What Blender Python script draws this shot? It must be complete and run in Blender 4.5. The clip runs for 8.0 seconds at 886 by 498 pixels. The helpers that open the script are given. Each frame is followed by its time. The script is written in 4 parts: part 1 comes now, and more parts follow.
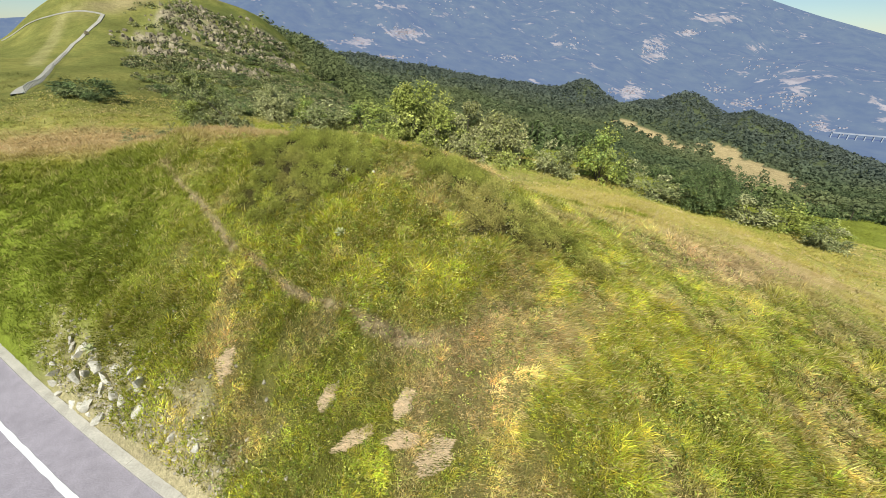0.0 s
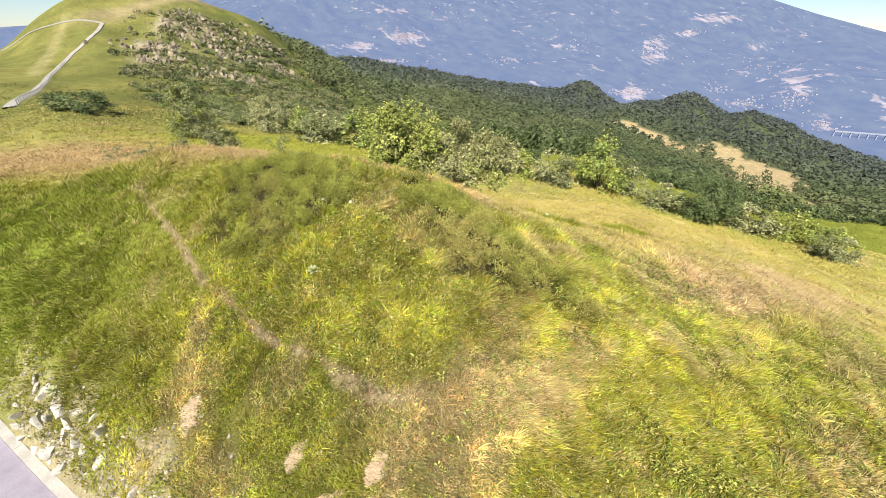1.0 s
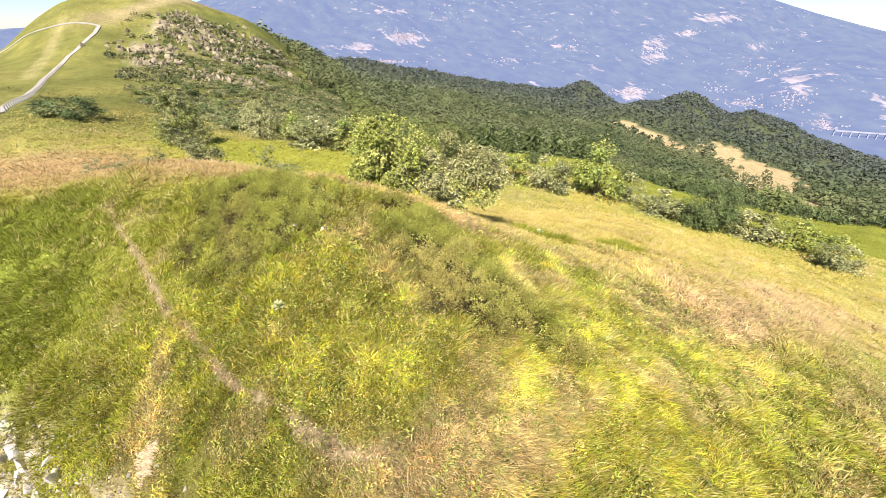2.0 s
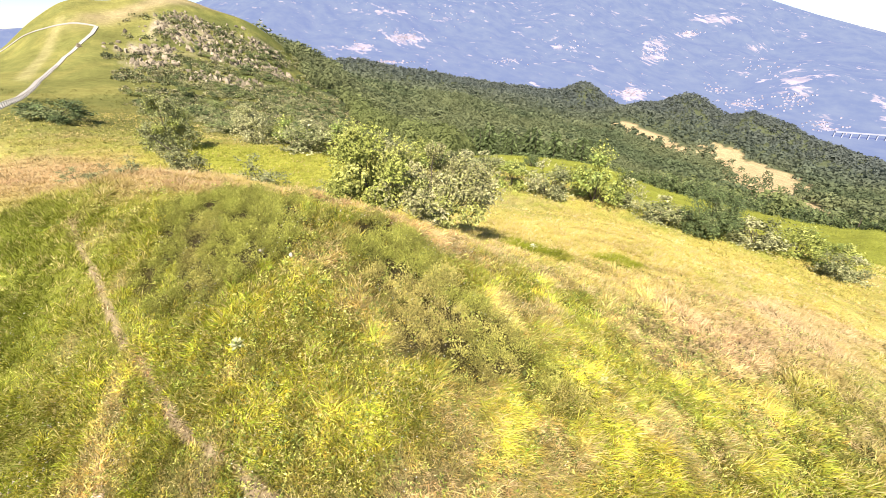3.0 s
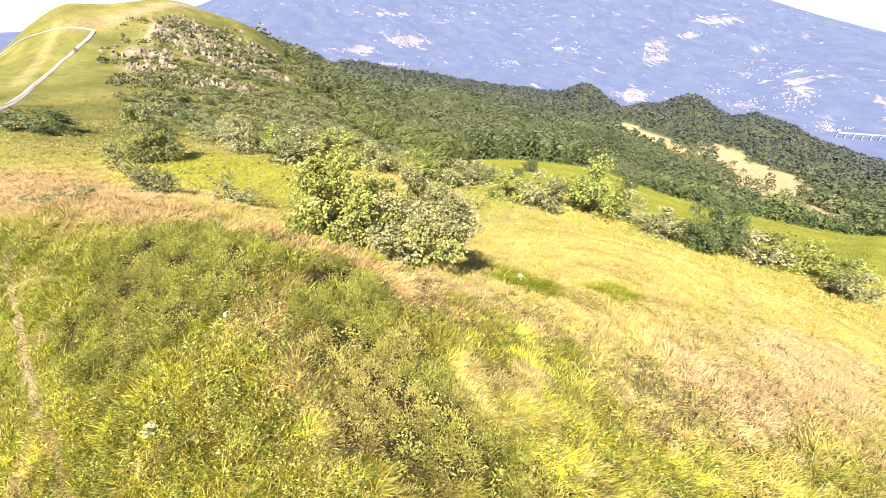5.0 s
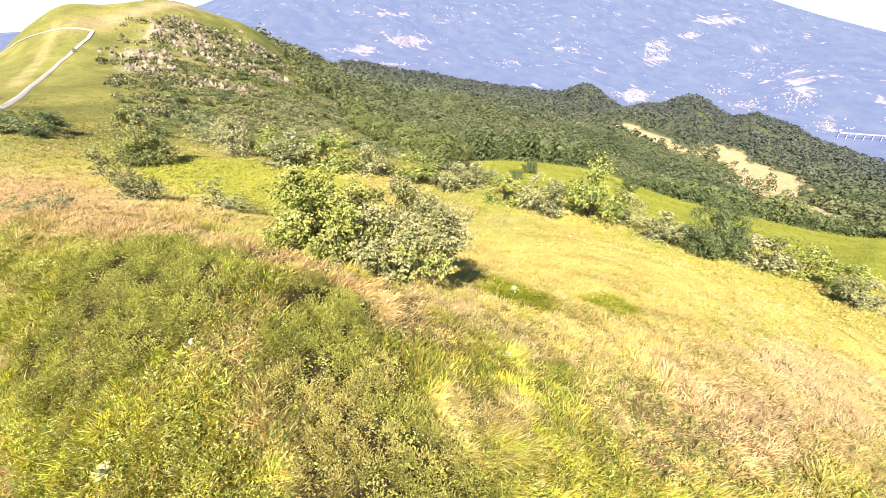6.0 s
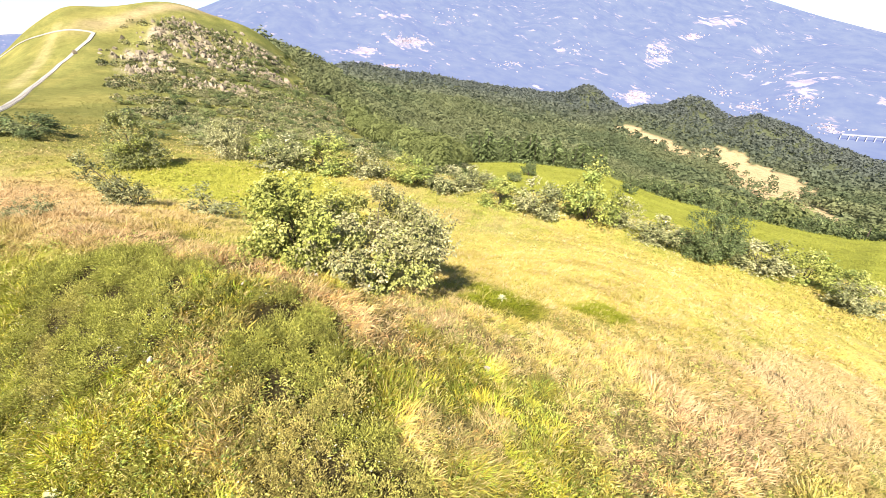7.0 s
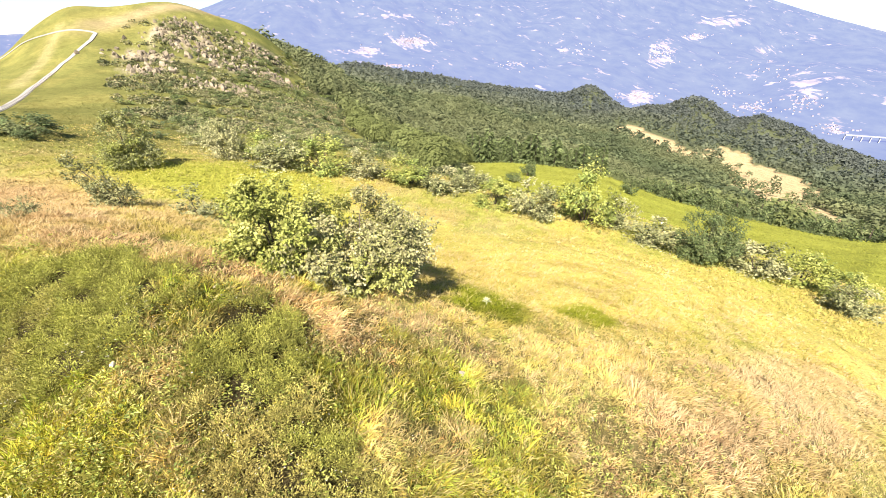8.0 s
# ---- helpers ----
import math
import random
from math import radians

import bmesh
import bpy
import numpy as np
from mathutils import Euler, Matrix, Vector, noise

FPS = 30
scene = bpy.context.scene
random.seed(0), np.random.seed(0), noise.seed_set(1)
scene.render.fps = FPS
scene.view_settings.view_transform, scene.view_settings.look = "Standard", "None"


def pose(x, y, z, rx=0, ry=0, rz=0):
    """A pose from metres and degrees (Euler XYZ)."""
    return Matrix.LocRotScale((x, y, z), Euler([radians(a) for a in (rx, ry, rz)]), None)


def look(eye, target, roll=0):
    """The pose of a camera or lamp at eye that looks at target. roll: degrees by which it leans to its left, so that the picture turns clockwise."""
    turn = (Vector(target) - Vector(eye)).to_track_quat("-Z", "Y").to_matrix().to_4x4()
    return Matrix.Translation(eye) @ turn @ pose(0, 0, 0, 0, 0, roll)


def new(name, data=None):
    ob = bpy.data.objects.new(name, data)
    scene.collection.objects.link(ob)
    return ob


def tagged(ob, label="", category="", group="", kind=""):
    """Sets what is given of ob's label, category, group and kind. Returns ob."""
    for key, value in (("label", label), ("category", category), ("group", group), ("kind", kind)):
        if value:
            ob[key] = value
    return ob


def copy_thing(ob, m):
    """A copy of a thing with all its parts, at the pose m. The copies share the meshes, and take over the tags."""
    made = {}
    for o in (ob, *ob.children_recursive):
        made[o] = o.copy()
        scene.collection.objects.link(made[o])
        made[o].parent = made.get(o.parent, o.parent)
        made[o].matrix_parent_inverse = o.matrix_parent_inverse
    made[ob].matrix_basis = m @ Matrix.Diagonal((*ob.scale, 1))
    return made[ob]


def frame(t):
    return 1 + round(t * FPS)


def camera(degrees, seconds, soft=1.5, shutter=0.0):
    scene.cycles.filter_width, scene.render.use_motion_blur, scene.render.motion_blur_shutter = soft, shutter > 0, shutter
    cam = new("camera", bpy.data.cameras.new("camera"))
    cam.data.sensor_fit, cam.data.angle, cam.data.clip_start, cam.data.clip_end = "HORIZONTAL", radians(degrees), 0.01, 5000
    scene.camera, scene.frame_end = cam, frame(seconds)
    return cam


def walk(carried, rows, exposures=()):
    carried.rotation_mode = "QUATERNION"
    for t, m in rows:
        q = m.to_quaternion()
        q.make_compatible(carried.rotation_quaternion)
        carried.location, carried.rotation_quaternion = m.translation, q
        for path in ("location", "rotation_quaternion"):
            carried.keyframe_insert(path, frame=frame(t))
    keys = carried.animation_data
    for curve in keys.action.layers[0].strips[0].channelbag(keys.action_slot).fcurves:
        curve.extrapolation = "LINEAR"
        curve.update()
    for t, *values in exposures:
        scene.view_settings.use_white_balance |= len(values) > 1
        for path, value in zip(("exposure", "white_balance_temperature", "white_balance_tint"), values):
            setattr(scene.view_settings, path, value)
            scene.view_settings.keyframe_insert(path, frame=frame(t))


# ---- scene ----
cam = camera(96.0, 8.0, soft=0.8)
PATH = [
    (0, (0.473, -0.802, 6.127), (0.479, 0.952, 5.166), 1.1),
    (0.5, (0.742, -0.262, 6.313), (0.74, 1.495, 5.357), 0.8),
    (1, (0.985, 0.264, 6.529), (0.98, 2.024, 5.579), 0.4),
    (1.5, (1.262, 0.727, 6.718), (1.256, 2.487, 5.77), 0.2),
    (3, (1.969, 2.311, 6.977), (1.962, 4.073, 6.031), 0.3),
    (3.5, (2.211, 2.782, 7.084), (2.202, 4.545, 6.14), 0.2),
    (4, (2.426, 3.214, 7.187), (2.415, 4.977, 6.243), 0.1),
    (4.5, (2.615, 3.602, 7.279), (2.602, 5.367, 6.339), 0.1),
    (6, (3.117, 4.637, 7.462), (3.099, 6.403, 6.522), 0.1),
    (6.5, (3.36, 4.871, 7.509), (3.34, 6.638, 6.572), 0.1),
    (7, (3.663, 5.021, 7.525), (3.639, 6.789, 6.591), 0.1),
    (7.5, (3.997, 5.076, 7.527), (3.967, 6.843, 6.592), 0.1),
    (8, (4.281, 5.155, 7.549), (4.247, 6.923, 6.615), 0.1),
]
walk(cam, [(t, look(eye, target, roll)) for t, eye, target, roll in PATH],
     exposures=((0, 0.44, 6450, 2), (0.5, 0.74, 6500, 9), (1.0, 0.86, 6550, 12), (1.5, 1.0, 6600, 15), (3.0, 1.31, 6750, 19), (4.5, 1.47, 6800, 20), (8.0, 1.49, 6800, 20)))

# ---- daylight: sun behind the camera, 47 degrees high ----
SUN_WAY = Vector((0.188, 0.656, -0.731))
world = bpy.data.worlds.new("sky")
scene.world = world
world.use_nodes = True
sky = world.node_tree.nodes.new("ShaderNodeTexSky")
sky.sky_type, sky.sun_disc, sky.sun_elevation, sky.sun_rotation = "NISHITA", False, radians(47), radians(196)
sky.altitude, sky.dust_density, sky.ozone_density = 1400, 0.3, 3.5
background = world.node_tree.nodes["Background"]
background.inputs["Strength"].default_value = 0.068
world.node_tree.links.new(sky.outputs["Color"], background.inputs["Color"])
sun = new("sun", bpy.data.lights.new("sun", "SUN"))
sun.data.energy, sun.data.angle, sun.data.color = 5.0, radians(0.53), (1.0, 0.95, 0.86)
sun.rotation_mode = "QUATERNION"
sun.rotation_quaternion = SUN_WAY.to_track_quat("-Z", "Y")


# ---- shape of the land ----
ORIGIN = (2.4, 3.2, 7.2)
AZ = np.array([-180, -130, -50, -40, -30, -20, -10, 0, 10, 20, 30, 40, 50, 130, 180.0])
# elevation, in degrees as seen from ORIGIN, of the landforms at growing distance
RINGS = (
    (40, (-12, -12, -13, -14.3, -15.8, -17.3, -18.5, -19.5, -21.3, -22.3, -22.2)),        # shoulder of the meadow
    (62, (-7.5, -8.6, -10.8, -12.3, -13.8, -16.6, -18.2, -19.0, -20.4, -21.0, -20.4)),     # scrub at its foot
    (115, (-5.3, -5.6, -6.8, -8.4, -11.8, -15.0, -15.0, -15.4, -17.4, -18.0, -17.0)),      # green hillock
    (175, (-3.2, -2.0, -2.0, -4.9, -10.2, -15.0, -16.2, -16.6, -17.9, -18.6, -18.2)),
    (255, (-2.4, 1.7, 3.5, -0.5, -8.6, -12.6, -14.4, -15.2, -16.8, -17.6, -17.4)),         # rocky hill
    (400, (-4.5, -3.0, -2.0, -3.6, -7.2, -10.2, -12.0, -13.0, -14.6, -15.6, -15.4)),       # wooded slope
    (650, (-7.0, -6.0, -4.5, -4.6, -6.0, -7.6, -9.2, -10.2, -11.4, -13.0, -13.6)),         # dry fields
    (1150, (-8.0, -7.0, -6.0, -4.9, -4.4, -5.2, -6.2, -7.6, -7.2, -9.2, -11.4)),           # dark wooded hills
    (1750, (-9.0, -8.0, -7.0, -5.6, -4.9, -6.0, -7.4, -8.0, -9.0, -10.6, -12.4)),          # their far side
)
# knolls and dips on them: bearing, distance, rise, half width in degrees, half depth
SPURS = (
    (-46.0, 245, -6, 2.6, 70), (-39.3, 245, 3.2, 2.4, 70), (-26.5, 245, -2.2, 3.0, 60), (-18.8, 250, -5, 2.8, 60), (-15.0, 262, 2, 2.0, 70),
    (-12.5, 1000, 22, 4.5, 170), (-4.0, 1000, 10, 5.0, 160), (1.5, 500, 12, 6.0, 90), (24.0, 800, 10, 4.0, 100),
    (18.0, 1150, 46, 2.8, 160), (22.8, 1150, -12, 1.5, 160), (30.2, 1150, 29, 2.6, 160), (34.6, 1050, -12, 1.2, 150),
    (36.6, 1050, 22, 2.6, 150), (40.0, 1100, 14, 2.2, 150), (45.5, 1150, 9, 4.0, 160),
)
ROAD_Z = -4.2


def hash2(i, j, k):
    h = (i.astype(np.int64) * 374761393 + j.astype(np.int64) * 668265263 + k * 974634777) & 0xFFFFFFFF
    h = ((h ^ (h >> 13)) * 1274126177) & 0xFFFFFFFF
    return ((h ^ (h >> 16)) & 0xFFFF) / 65535.0


def vnoise(x, y, k=0):
    """Smooth noise in -1..1 with cells of one metre."""
    x, y = np.asarray(x, float), np.asarray(y, float)
    i, j = np.floor(x), np.floor(y)
    u, v = x - i, y - j
    u, v = u * u * (3 - 2 * u), v * v * (3 - 2 * v)
    a = hash2(i, j, k) * (1 - u) + hash2(i + 1, j, k) * u
    b = hash2(i, j + 1, k) * (1 - u) + hash2(i + 1, j + 1, k) * u
    return 2 * (a * (1 - v) + b * v) - 1


def fbm(x, y, k=0, n=4):
    return sum(vnoise(x * 2.03 ** o + 7.1 * o, y * 2.03 ** o - 3.7 * o, k + o) * 0.5 ** o for o in range(n))


def smooth(a, b, x):
    t = np.clip((np.asarray(x, float) - a) / (b - a), 0, 1)
    return t * t * (3 - 2 * t)


def spline(x, xs, ys):
    """Smooth interpolation of ys at xs, along the first axis."""
    xs, ys = np.asarray(xs, float), np.asarray(ys, float)
    i = np.clip(np.searchsorted(xs, x) - 1, 0, len(xs) - 2)
    p0, p1, p2, p3 = (ys[np.clip(i + o, 0, len(xs) - 1)] for o in (-1, 0, 1, 2))
    t = (x - xs[i]) / (xs[i + 1] - xs[i])
    m1, m2 = (p2 - p0) / 2, (p3 - p1) / 2
    return (2 * t ** 3 - 3 * t ** 2 + 1) * p1 + (t ** 3 - 2 * t ** 2 + t) * m1 + (3 * t ** 2 - 2 * t ** 3) * p2 + (t ** 3 - t ** 2) * m2


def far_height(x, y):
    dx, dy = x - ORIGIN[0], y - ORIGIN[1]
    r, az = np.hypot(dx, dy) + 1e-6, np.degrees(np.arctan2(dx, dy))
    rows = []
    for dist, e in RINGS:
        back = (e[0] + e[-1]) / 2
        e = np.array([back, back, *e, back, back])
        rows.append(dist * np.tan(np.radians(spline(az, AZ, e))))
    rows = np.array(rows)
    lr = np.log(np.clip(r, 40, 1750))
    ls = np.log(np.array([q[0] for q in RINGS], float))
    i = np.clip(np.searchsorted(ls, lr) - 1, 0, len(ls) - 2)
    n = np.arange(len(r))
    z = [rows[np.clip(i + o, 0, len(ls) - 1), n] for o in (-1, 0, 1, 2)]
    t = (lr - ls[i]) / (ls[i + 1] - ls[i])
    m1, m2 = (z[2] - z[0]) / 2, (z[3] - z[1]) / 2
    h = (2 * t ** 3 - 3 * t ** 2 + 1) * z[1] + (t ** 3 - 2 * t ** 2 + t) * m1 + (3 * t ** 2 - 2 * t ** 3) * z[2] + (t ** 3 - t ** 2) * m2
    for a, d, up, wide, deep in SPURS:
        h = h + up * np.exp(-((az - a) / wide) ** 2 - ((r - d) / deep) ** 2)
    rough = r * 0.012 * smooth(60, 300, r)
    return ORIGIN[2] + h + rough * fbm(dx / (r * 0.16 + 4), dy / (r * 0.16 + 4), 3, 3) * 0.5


BUMPS = (-0.33, -0.87, -0.85, 0.54, 0.6, -1.4, -0.34, 1.01, 1.57, 0.6, -2.44, 0.76, 1.67, 0.46, 0.44, 0.38, 2.62, 1.01, 0.1, 0.3, 1.09, 1.03, 0.01, 0.65, 0.3, 0.15, 0.32, 0.7, 1.01, 0.47, 0.28, 0.75, 0.68, 0.13, 0.96)


def kerb_y(x):
    """The kerb's line in plan: straight past the knoll, then bending away round the hill."""
    return 4.93 - 0.5 * (x + 6.43) + 0.005 * np.clip(x + 6.43, -99, 0) ** 2 + 0.012 * np.clip(x + 16, -99, 0) ** 2


def near_height(x, y):
    """The knoll and the meadow: a slope with broad bumps on a grid of 4 to 5 m."""
    z = -1.33 - 0.13 * x - 0.089 * y
    k = 0
    for bx in (-16, -11, -6, -1, 4, 9, 15):
        for by in (6, 10, 14, 18, 24):
            z = z + BUMPS[k] * np.exp(-((x - bx) ** 2 + (y - by) ** 2) / 35)
            k += 1
    z = z + 0.10 * fbm(x / 2.2, y / 2.2, 11, 3) + 0.035 * fbm(x / 0.5, y / 0.5, 17, 2)
    return z


def height(x, y):
    x, y = np.atleast_1d(np.asarray(x, float)), np.atleast_1d(np.asarray(y, float))
    r = np.hypot(x - ORIGIN[0], y - ORIGIN[1])
    w = smooth(27, 44, r)
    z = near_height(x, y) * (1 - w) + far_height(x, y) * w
    s = (y - kerb_y(x)) * 0.876
    near = smooth(60, 45, r)
    bank = ROAD_Z + 0.07 + np.clip(s - 0.24, 0, 50) * 1.4 + 0.12 * fbm(x / 0.7, y / 0.7, 23, 3) * smooth(0.3, 1, s)
    cut = np.where(s > 0.2, np.minimum(np.maximum(z, ROAD_Z - 0.02), bank), ROAD_Z - 0.06)
    verge = ROAD_Z - 0.06 - np.clip(-s - 7.5, 0, 60) * 0.45
    cut = np.where(s < -7.5, verge, cut)
    side = smooth(6.0, 3.0, s) * near
    return z * (1 - side) + cut * side


# ---- mesh and material helpers ----
def sheet(name, verts, faces, mat, colours=None, smoothed=True, parent=None):
    """One mesh object from arrays of places, corner numbers (three or four a face) and, per vertex, plant or earth colours."""
    verts, faces = np.asarray(verts, np.float32), np.asarray(faces, np.int32)
    me = bpy.data.meshes.new(name)
    n, k = faces.shape
    me.vertices.add(len(verts))
    me.vertices.foreach_set("co", verts.ravel())
    me.loops.add(n * k)
    me.loops.foreach_set("vertex_index", faces.ravel())
    me.polygons.add(n)
    me.polygons.foreach_set("loop_start", np.arange(0, n * k, k, dtype=np.int32))
    me.polygons.foreach_set("use_smooth", np.full(n, smoothed))
    me.update(calc_edges=True)
    if colours is not None:
        tint = me.color_attributes.new("tint", "FLOAT_COLOR", "POINT")
        rgba = np.ones((len(verts), 4), np.float32)
        rgba[:, :3] = colours
        tint.data.foreach_set("color", rgba.ravel())
    me.materials.append(mat)
    ob = new(name, me)
    ob.parent = parent
    return ob


def part(name, bm, mat, parent, label=""):
    me = bpy.data.meshes.new(name)
    bm.to_mesh(me)
    bm.free()
    me.materials.append(mat)
    ob = new(name, me)
    ob.parent = parent
    return tagged(ob, label)


def material(name, rough=0.9, colour=None, tint=False, grain=(), bump=0.0, bump_scale=20.0, through_light=0.0, spec=0.25, metal=0.0, islands=0.0):
    """A surface: plain or per-plant colour, varied by noise at the sizes in grain = ((scale, amount), ...), with fine relief."""
    mat = bpy.data.materials.new(name)
    mat.use_nodes = True
    nt = mat.node_tree
    bsdf = nt.nodes["Principled BSDF"]
    bsdf.inputs["Roughness"].default_value = rough
    bsdf.inputs["Specular IOR Level"].default_value = spec
    bsdf.inputs["Metallic"].default_value = metal
    place = nt.nodes.new("ShaderNodeNewGeometry")
    if tint:
        src = nt.nodes.new("ShaderNodeVertexColor")
        src.layer_name = "tint"
    else:
        src = nt.nodes.new("ShaderNodeRGB")
        src.outputs[0].default_value = (*colour, 1)
    out = src.outputs[0]
    values = []
    for scale, amount in grain:
        tex = nt.nodes.new("ShaderNodeTexNoise")
        tex.inputs["Scale"].default_value, tex.inputs["Detail"].default_value = scale, 4
        nt.links.new(place.outputs["Position"], tex.inputs["Vector"])
        values.append((tex.outputs["Fac"], amount))
    if islands:
        values.append((place.outputs["Random Per Island"], islands))
    for value, amount in values:
        span = nt.nodes.new("ShaderNodeMapRange")
        span.inputs["From Min"].default_value, span.inputs["From Max"].default_value = 0.25, 0.75
        span.inputs["To Min"].default_value, span.inputs["To Max"].default_value = 1 - amount, 1 + amount
        nt.links.new(value, span.inputs["Value"])
        mul = nt.nodes.new("ShaderNodeVectorMath")
        mul.operation = "SCALE"
        nt.links.new(out, mul.inputs[0])
        nt.links.new(span.outputs[0], mul.inputs["Scale"])
        out = mul.outputs[0]
    nt.links.new(out, bsdf.inputs["Base Color"])
    if bump:
        tex = nt.nodes.new("ShaderNodeTexNoise")
        tex.inputs["Scale"].default_value, tex.inputs["Detail"].default_value = bump_scale, 6
        nt.links.new(place.outputs["Position"], tex.inputs["Vector"])
        node = nt.nodes.new("ShaderNodeBump")
        node.inputs["Strength"].default_value, node.inputs["Distance"].default_value = 1.0, bump
        nt.links.new(tex.outputs["Fac"], node.inputs["Height"])
        nt.links.new(node.outputs[0], bsdf.inputs["Normal"])
    if through_light:
        leaf = nt.nodes.new("ShaderNodeBsdfTranslucent")
        nt.links.new(out, leaf.inputs["Color"])
        mix = nt.nodes.new("ShaderNodeMixShader")
        mix.inputs[0].default_value = through_light
        nt.links.new(bsdf.outputs[0], mix.inputs[1])
        nt.links.new(leaf.outputs[0], mix.inputs[2])
        nt.links.new(mix.outputs[0], nt.nodes["Material Output"].inputs["Surface"])
    return mat


M_GROUND = material("earth_and_turf", 1.0, spec=0.02, tint=True, grain=((0.12, 0.25), (0.9, 0.2), (9.0, 0.3), (26.0, 0.4), (75.0, 0.4)), bump=0.035, bump_scale=30)
M_GRASS = material("grass_blades", 0.75, spec=0.12, tint=True, grain=((0.7, 0.15),), through_light=0.34, islands=0.08)
M_LEAF = material("leaves", 0.6, spec=0.2, tint=True, through_light=0.16, islands=0.3)
M_WOODS = material("canopy", 0.8, spec=0.08, tint=True, through_light=0.38, islands=0.06)
M_BARK = material("bark", 0.9, colour=(0.085, 0.068, 0.05), grain=((6.0, 0.3),), bump=0.01, bump_scale=40)
M_ROCK = material("limestone", 0.9, colour=(0.25, 0.225, 0.18), grain=((1.3, 0.25), (12.0, 0.3)), bump=0.03, bump_scale=14)
M_ASPHALT = material("asphalt", 0.95, spec=0.1, colour=(0.285, 0.258, 0.295), grain=((0.6, 0.12), (3.5, 0.12), (30.0, 0.25)))
M_PAINT = material("road_paint", 0.6, colour=(0.78, 0.78, 0.76), grain=((5.0, 0.12), (40.0, 0.15)), bump=0.002, bump_scale=90)
M_CONCRETE = material("kerb_concrete", 0.9, colour=(0.42, 0.39, 0.34), grain=((1.5, 0.18), (25.0, 0.2)), bump=0.002, bump_scale=40)
M_WOOD = material("weathered_wood", 0.85, colour=(0.36, 0.34, 0.30), grain=((8.0, 0.3),), bump=0.004, bump_scale=50)
M_FARROAD = material("pale_road", 0.9, colour=(0.33, 0.31, 0.27), grain=((0.3, 0.15), (8.0, 0.2)))


# ---- plant and earth colours of the meadow, by place ----
GREEN, DEEP, LIME = np.array((0.235, 0.248, 0.036)), np.array((0.17, 0.20, 0.012)), np.array((0.285, 0.288, 0.036))
STRAW, RUST, EARTH = np.array((0.41, 0.32, 0.155)), np.array((0.41, 0.28, 0.145)), np.array((0.38, 0.28, 0.18))
# Heath ground is near-black: the shade between cushions is in its colour.
HEATH_GAP, YELLOW = np.array((0.03, 0.026, 0.01)), np.array((0.40, 0.355, 0.09))
MOIST = np.array((0.175, 0.21, 0.03))
FOREST, TAN = np.array((0.085, 0.10, 0.05)), np.array((0.40, 0.31, 0.16))


def blot(x, y, cx, cy, rx, ry, turn=0.0, soft=0.6, k=5):
    """1 inside an uneven ellipse, 0 outside."""
    c, s = math.cos(radians(turn)), math.sin(radians(turn))
    u, v = ((x - cx) * c + (y - cy) * s) / rx, (-(x - cx) * s + (y - cy) * c) / ry
    d = np.hypot(u, v) + 0.3 * fbm(x / (0.5 * min(rx, ry) + 0.2), y / (0.5 * min(rx, ry) + 0.2), k, 3)
    return smooth(1 + soft, 1 - soft * 0.5, d)


def footpath(x, y):
    """The worn line across the knoll's flank."""
    line = np.interp(x, (-10.3, -8.2, -6.9, -5.7, -4.2, -2.6, -0.6, 1.4), (14.2, 12.1, 10.8, 9.65, 8.4, 7.05, 5.95, 5.1)) + 0.06 * np.sin(x * 2.3)
    return smooth(0.12, 0.015, np.abs(y - line) * 0.75 + 0.07 * fbm(x / 0.5, y / 0.5, 31, 3)) * smooth(-11.5, -9.5, x) * smooth(1.6, -0.4, x)


MATS = ((-1.38, 4.67, 0.40, 0.10, 0.1), (-0.32, 4.45, 0.38, 0.09, -0.1), (0.36, 4.12, 0.46, 0.17, 0.1), (-0.30, 4.85, 0.22, 0.13, 0.0), (-2.06, 5.40, 0.22, 0.12, 0.2), (-5.05, 6.70, 0.22, 0.34, 0.2))


def matted(x, y):
    """1 where the grass lies dead and flat."""
    d = np.min([np.hypot((x - cx) / rx, (y - cy) / ry) for cx, cy, rx, ry, _ in MATS], axis=0)
    return smooth(1.15, 0.75, d)


def tufted(x, y):
    """Growth from clump to clump, a hand to an arm wide: low where the sward is thin or dark."""
    return 0.75 * fbm(x / 0.26, y / 0.26, 211, 2) + 0.55 * fbm(x / 0.75, y / 0.75, 217, 2)


